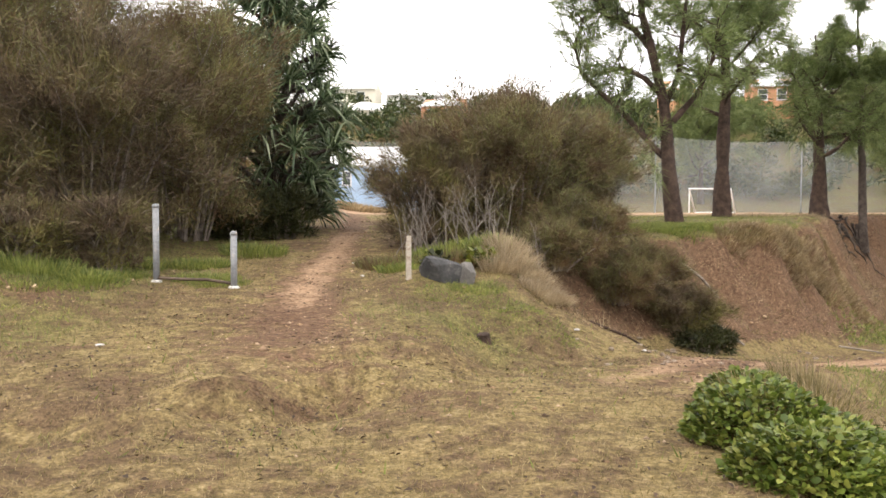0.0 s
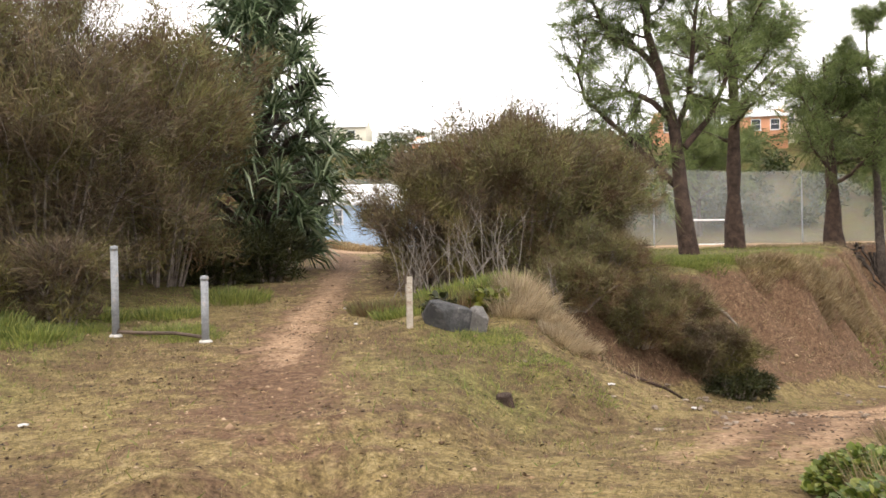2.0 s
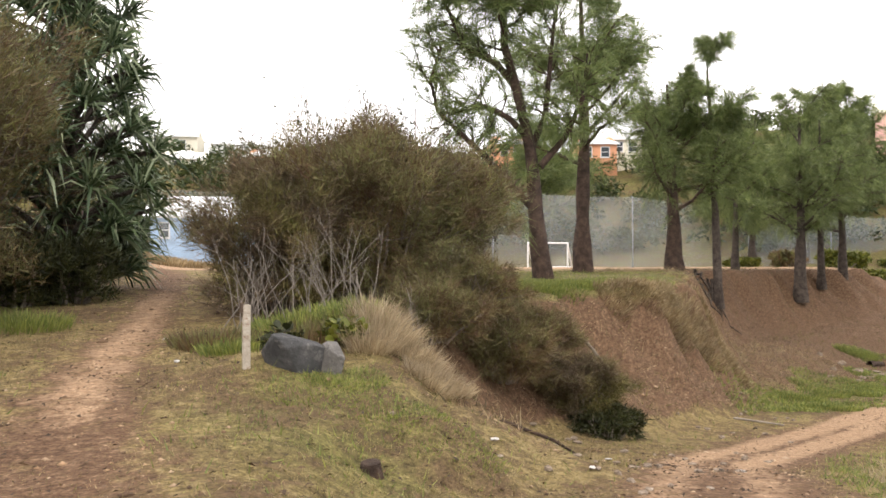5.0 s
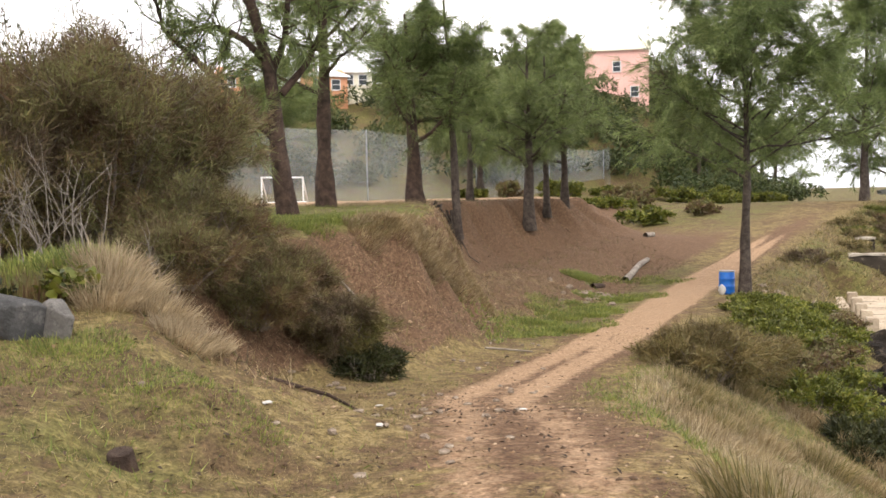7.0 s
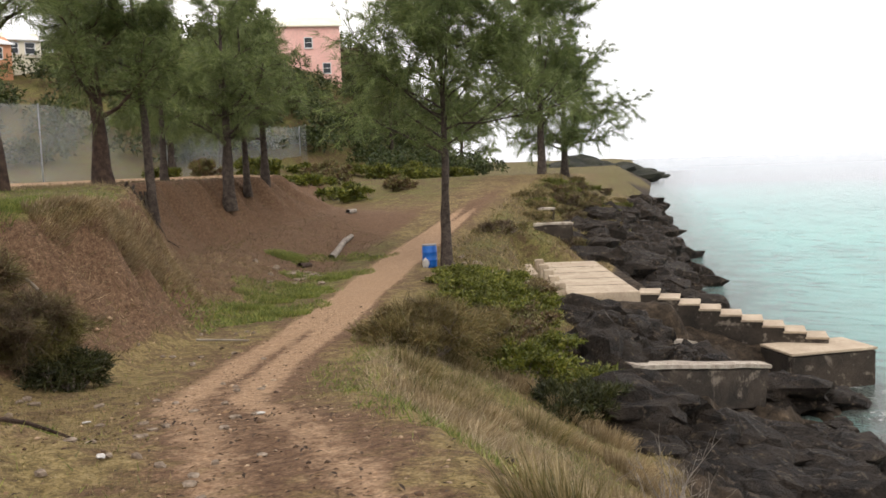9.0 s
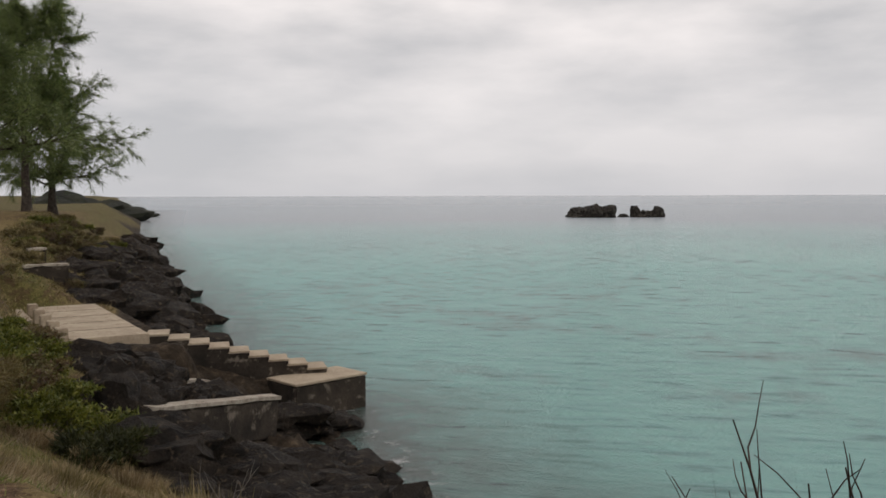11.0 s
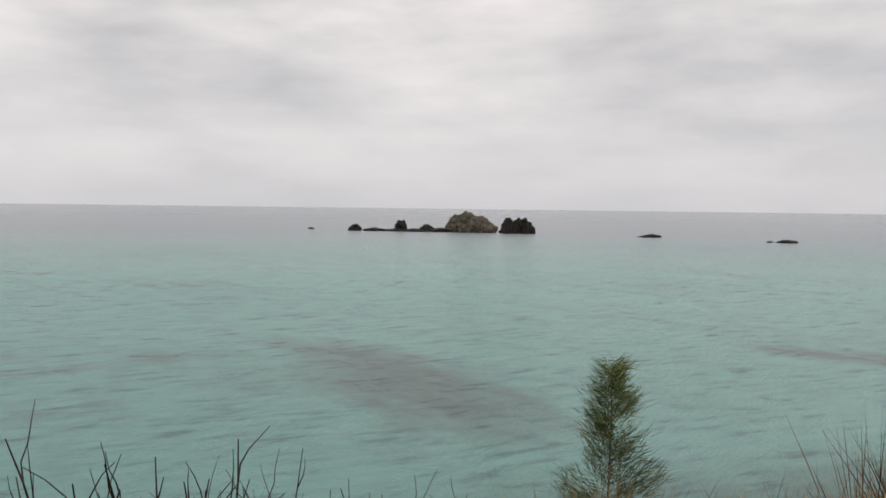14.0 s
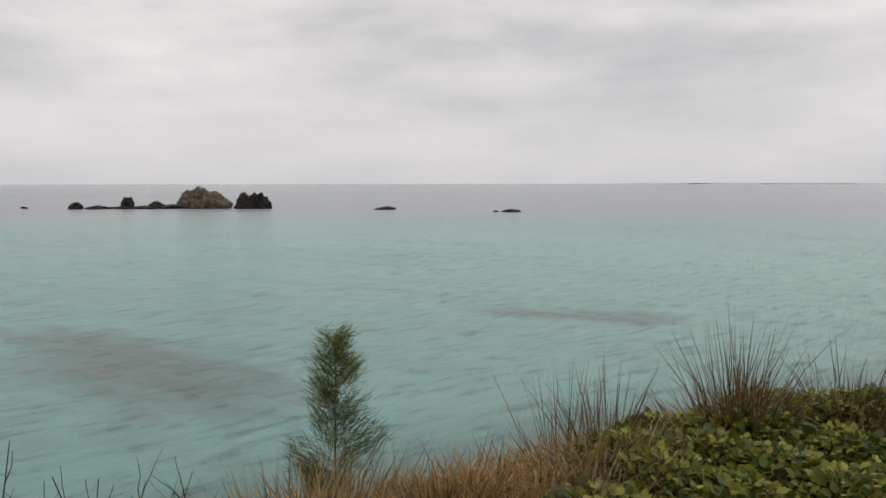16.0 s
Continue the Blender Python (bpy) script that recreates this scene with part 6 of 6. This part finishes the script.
# ---- lawn grass, bank litter, pebbles ----
def carpet(name, label, seed, n, x0, x1, y0, y1, keep, mat, h, width, flat=0.5, lift=0.0):
    rng = np.random.default_rng(seed)
    px, py = rng.uniform(x0, x1, n), rng.uniform(y0, y1, n)
    z, dirt, sand, green, rk, d, al, u = cover(px, py)
    ok = keep(rng, px, py, dirt, sand, green, rk, d, al, u)
    b = np.stack([px, py, z - 0.006 + lift], 1)[ok]
    m = len(b)
    w = unit(rng.normal(0, flat, (m, 3)) + np.array([0, 0, 1.0]))
    w[:, 2] = np.abs(w[:, 2])
    v, f = blades(b, w, h * rng.uniform(0.4, 1.4, m), width * rng.uniform(0.6, 1.4, m), 0.15, rng)
    return tagged(put(name, mesh_np(name, v, f, mat)), label, "grass", kind="stuff")


carpet("lawn_grass", "short half-dry lawn grass", 1001, 300000, -9, 7, 2.5, 17, lambda r, x, y, di, sa, g, k, d, al, u: (r.uniform(size=len(x)) > di * 1.1 + sa) & (u < 0.2) & (d < 4), M_GRASS, 0.05, 0.005, 0.7)
carpet("green_lawn_grass", "greener grass in patches of the lawn and bank top", 1002, 90000, -9, 16, 5, 33, lambda r, x, y, di, sa, g, k, d, al, u: (r.uniform(size=len(x)) < (g - 0.2) * 1.1) & (di < 0.55) & (u < 0.35), M_GREEN_GRASS, 0.10, 0.010, 0.5)
carpet("trailside_weeds", "bright green weeds between the earth bank and the trail", 1007, 90000, 10, 30, 20, 39, lambda r, x, y, di, sa, g, k, d, al, u: (al > 22) & (al < 43) & (d < -1.0 - 0.5 * np.sin(al * 1.3)) & (d > -3.3 - 1.0 * np.sin(al * 0.8 + 1.2)) & (np.sin(x * 1.1 + y * 0.5) + 0.8 * np.sin(y * 1.7 - x * 0.6) > -0.55 + 0.03 * (al - 22)), M_GREEN_GRASS, 0.17, 0.028, 0.7)
carpet("trail_verge", "bright green grass verge along the seaward side of the trail", 1008, 90000, 2, 20, 6, 26, lambda r, x, y, di, sa, g, k, d, al, u: (al > 8) & (al < 27) & (d > 1.35 + 0.25 * np.sin(al * 1.1)) & (d < 2.15 + 0.4 * np.sin(al * 0.7 + 2)) & (np.sin(x * 2.3 + y) + np.sin(y * 2.9 - x) > -0.9), M_GREEN_GRASS, 0.12, 0.012, 0.6)
carpet("straw_band", "pale dry grass on the slope below the trail's verge", 1009, 90000, 3, 20, 5, 24, lambda r, x, y, di, sa, g, k, d, al, u: (al > 4) & (al < 23) & (d > 1.9) & (d < 4.3 + 0.6 * np.sin(al * 0.9)) & (r.uniform(size=len(x)) < 0.75), M_PALE_STRAW, 0.30, 0.008, 0.7)
carpet("bank_litter", "wispy dead grass and twigs over the earth bank", 1003, 90000, 1, 20, 12, 34, lambda r, x, y, di, sa, g, k, d, al, u: (r.uniform(size=len(x)) < 0.5) & (di > 0.35) & (d < -1.6), M_STRAW, 0.24, 0.009, 1.8, 0.01)
carpet("far_slope_grass", "rough dry grass over the far slope", 1006, 40000, 26, 62, 28, 55, lambda r, x, y, di, sa, g, k, d, al, u: (u < 0.6) & (d > 1.6), M_GRASS, 0.3, 0.04, 0.8)
carpet("shore_slope_grass", "rough dry grass over the slope below the trail", 1004, 60000, 3, 30, 6, 30, lambda r, x, y, di, sa, g, k, d, al, u: (u > 0.0) & (d > 1.8) & (u < 0.5) & (al > 6), M_GRASS, 0.22, 0.012, 0.6)
carpet("bank_twigs", "brown dead twigs matted over the earth bank", 1005, 90000, 1, 30, 12, 44, lambda r, x, y, di, sa, g, k, d, al, u: (r.uniform(size=len(x)) < 0.7) & (di > 0.3) & (d < -1.4), M_SCRUB_BROWN, 0.22, 0.012, 1.6, 0.01)
rng = np.random.default_rng(1010)
n = 14000
px, py = rng.uniform(-6, 16, n), rng.uniform(3, 26, n)
z, dirt, sand, green, rk, dd, al, uu = cover(px, py)
ok = (rng.uniform(size=n) < 0.25 + dirt + sand) & (uu < 0.1)
b = np.stack([px, py, z], 1)[ok]
m = len(b)
s = rng.uniform(0.006, 0.026, (m, 1, 1)) * (1 + (rng.uniform(size=(m, 1, 1)) > 0.96) * 1.5)
octa = np.array([(1, 0, 0), (0, 1, 0), (-1, 0, 0), (0, -1, 0), (0, 0, 0.6), (0, 0, -0.5)])[None] * s * rng.uniform(0.6, 1.4, (m, 6, 1))
v = (b[:, None] + octa).reshape(-1, 3)
i = np.arange(m)[:, None] * 6
f = np.concatenate([i + np.array(t) for t in ((0, 1, 4), (1, 2, 4), (2, 3, 4), (3, 0, 4), (1, 0, 5), (2, 1, 5), (3, 2, 5), (0, 3, 5))], 0)
M_PEBBLE = leaf_mat("mixed_pebbles", (0.05, 0.03, 0.018), (0.13, 0.08, 0.047), (0.25, 0.16, 0.095), (0.42, 0.31, 0.21), rough=0.9, through=0.0)
tagged(put("pebbles", mesh_np("pebbles", v, f, M_PEBBLE)), "scattered pebbles and dead leaves on the bare ground", "pebbles", kind="stuff")


def fallen_leaves():
    """Curled dead leaves: small folded diamonds lying flat."""
    rng = np.random.default_rng(1020)
    n = 9000
    px, py = rng.uniform(-7, 5, n), 2.5 + 14 * rng.uniform(0, 1, n) ** 1.2
    z, _, _, _, _, _, _, far = cover(px, py)
    patchy = np.sin(px * 1.7 + 0.6 * py) * np.sin(py * 1.3 - 0.4 * px)
    ok = (rng.uniform(size=n) < 0.5 + 0.5 * patchy) & (far < 0.1)
    c = np.stack([px, py, z + 0.022], 1)[ok]
    m = len(c)
    a = rng.uniform(0, 6.28, m)
    w = np.stack([np.cos(a), np.sin(a), rng.normal(0, 0.25, m)], 1) * rng.uniform(0.012, 0.032, (m, 1))
    sd = np.stack([-np.sin(a), np.cos(a), rng.normal(0, 0.3, m)], 1) * rng.uniform(0.007, 0.016, (m, 1))
    v = np.stack([c - w, c + sd + [0, 0, 0.008], c + w, c - sd + [0, 0, 0.006]], 1).reshape(-1, 3)
    k = np.arange(m)[:, None] * 4
    f = np.concatenate([k + np.array([0, 1, 2]), k + np.array([0, 2, 3])], 0)
    mat = leaf_mat("dead_leaves", (0.025, 0.016, 0.010), (0.06, 0.036, 0.02), (0.14, 0.085, 0.045), rough=0.8, through=0.0)
    tagged(put("fallen_leaves", mesh_np("fallen_leaves", v, f, mat)), "curled brown dead leaves strewn over the lawn", "leaves", kind="stuff")


fallen_leaves()
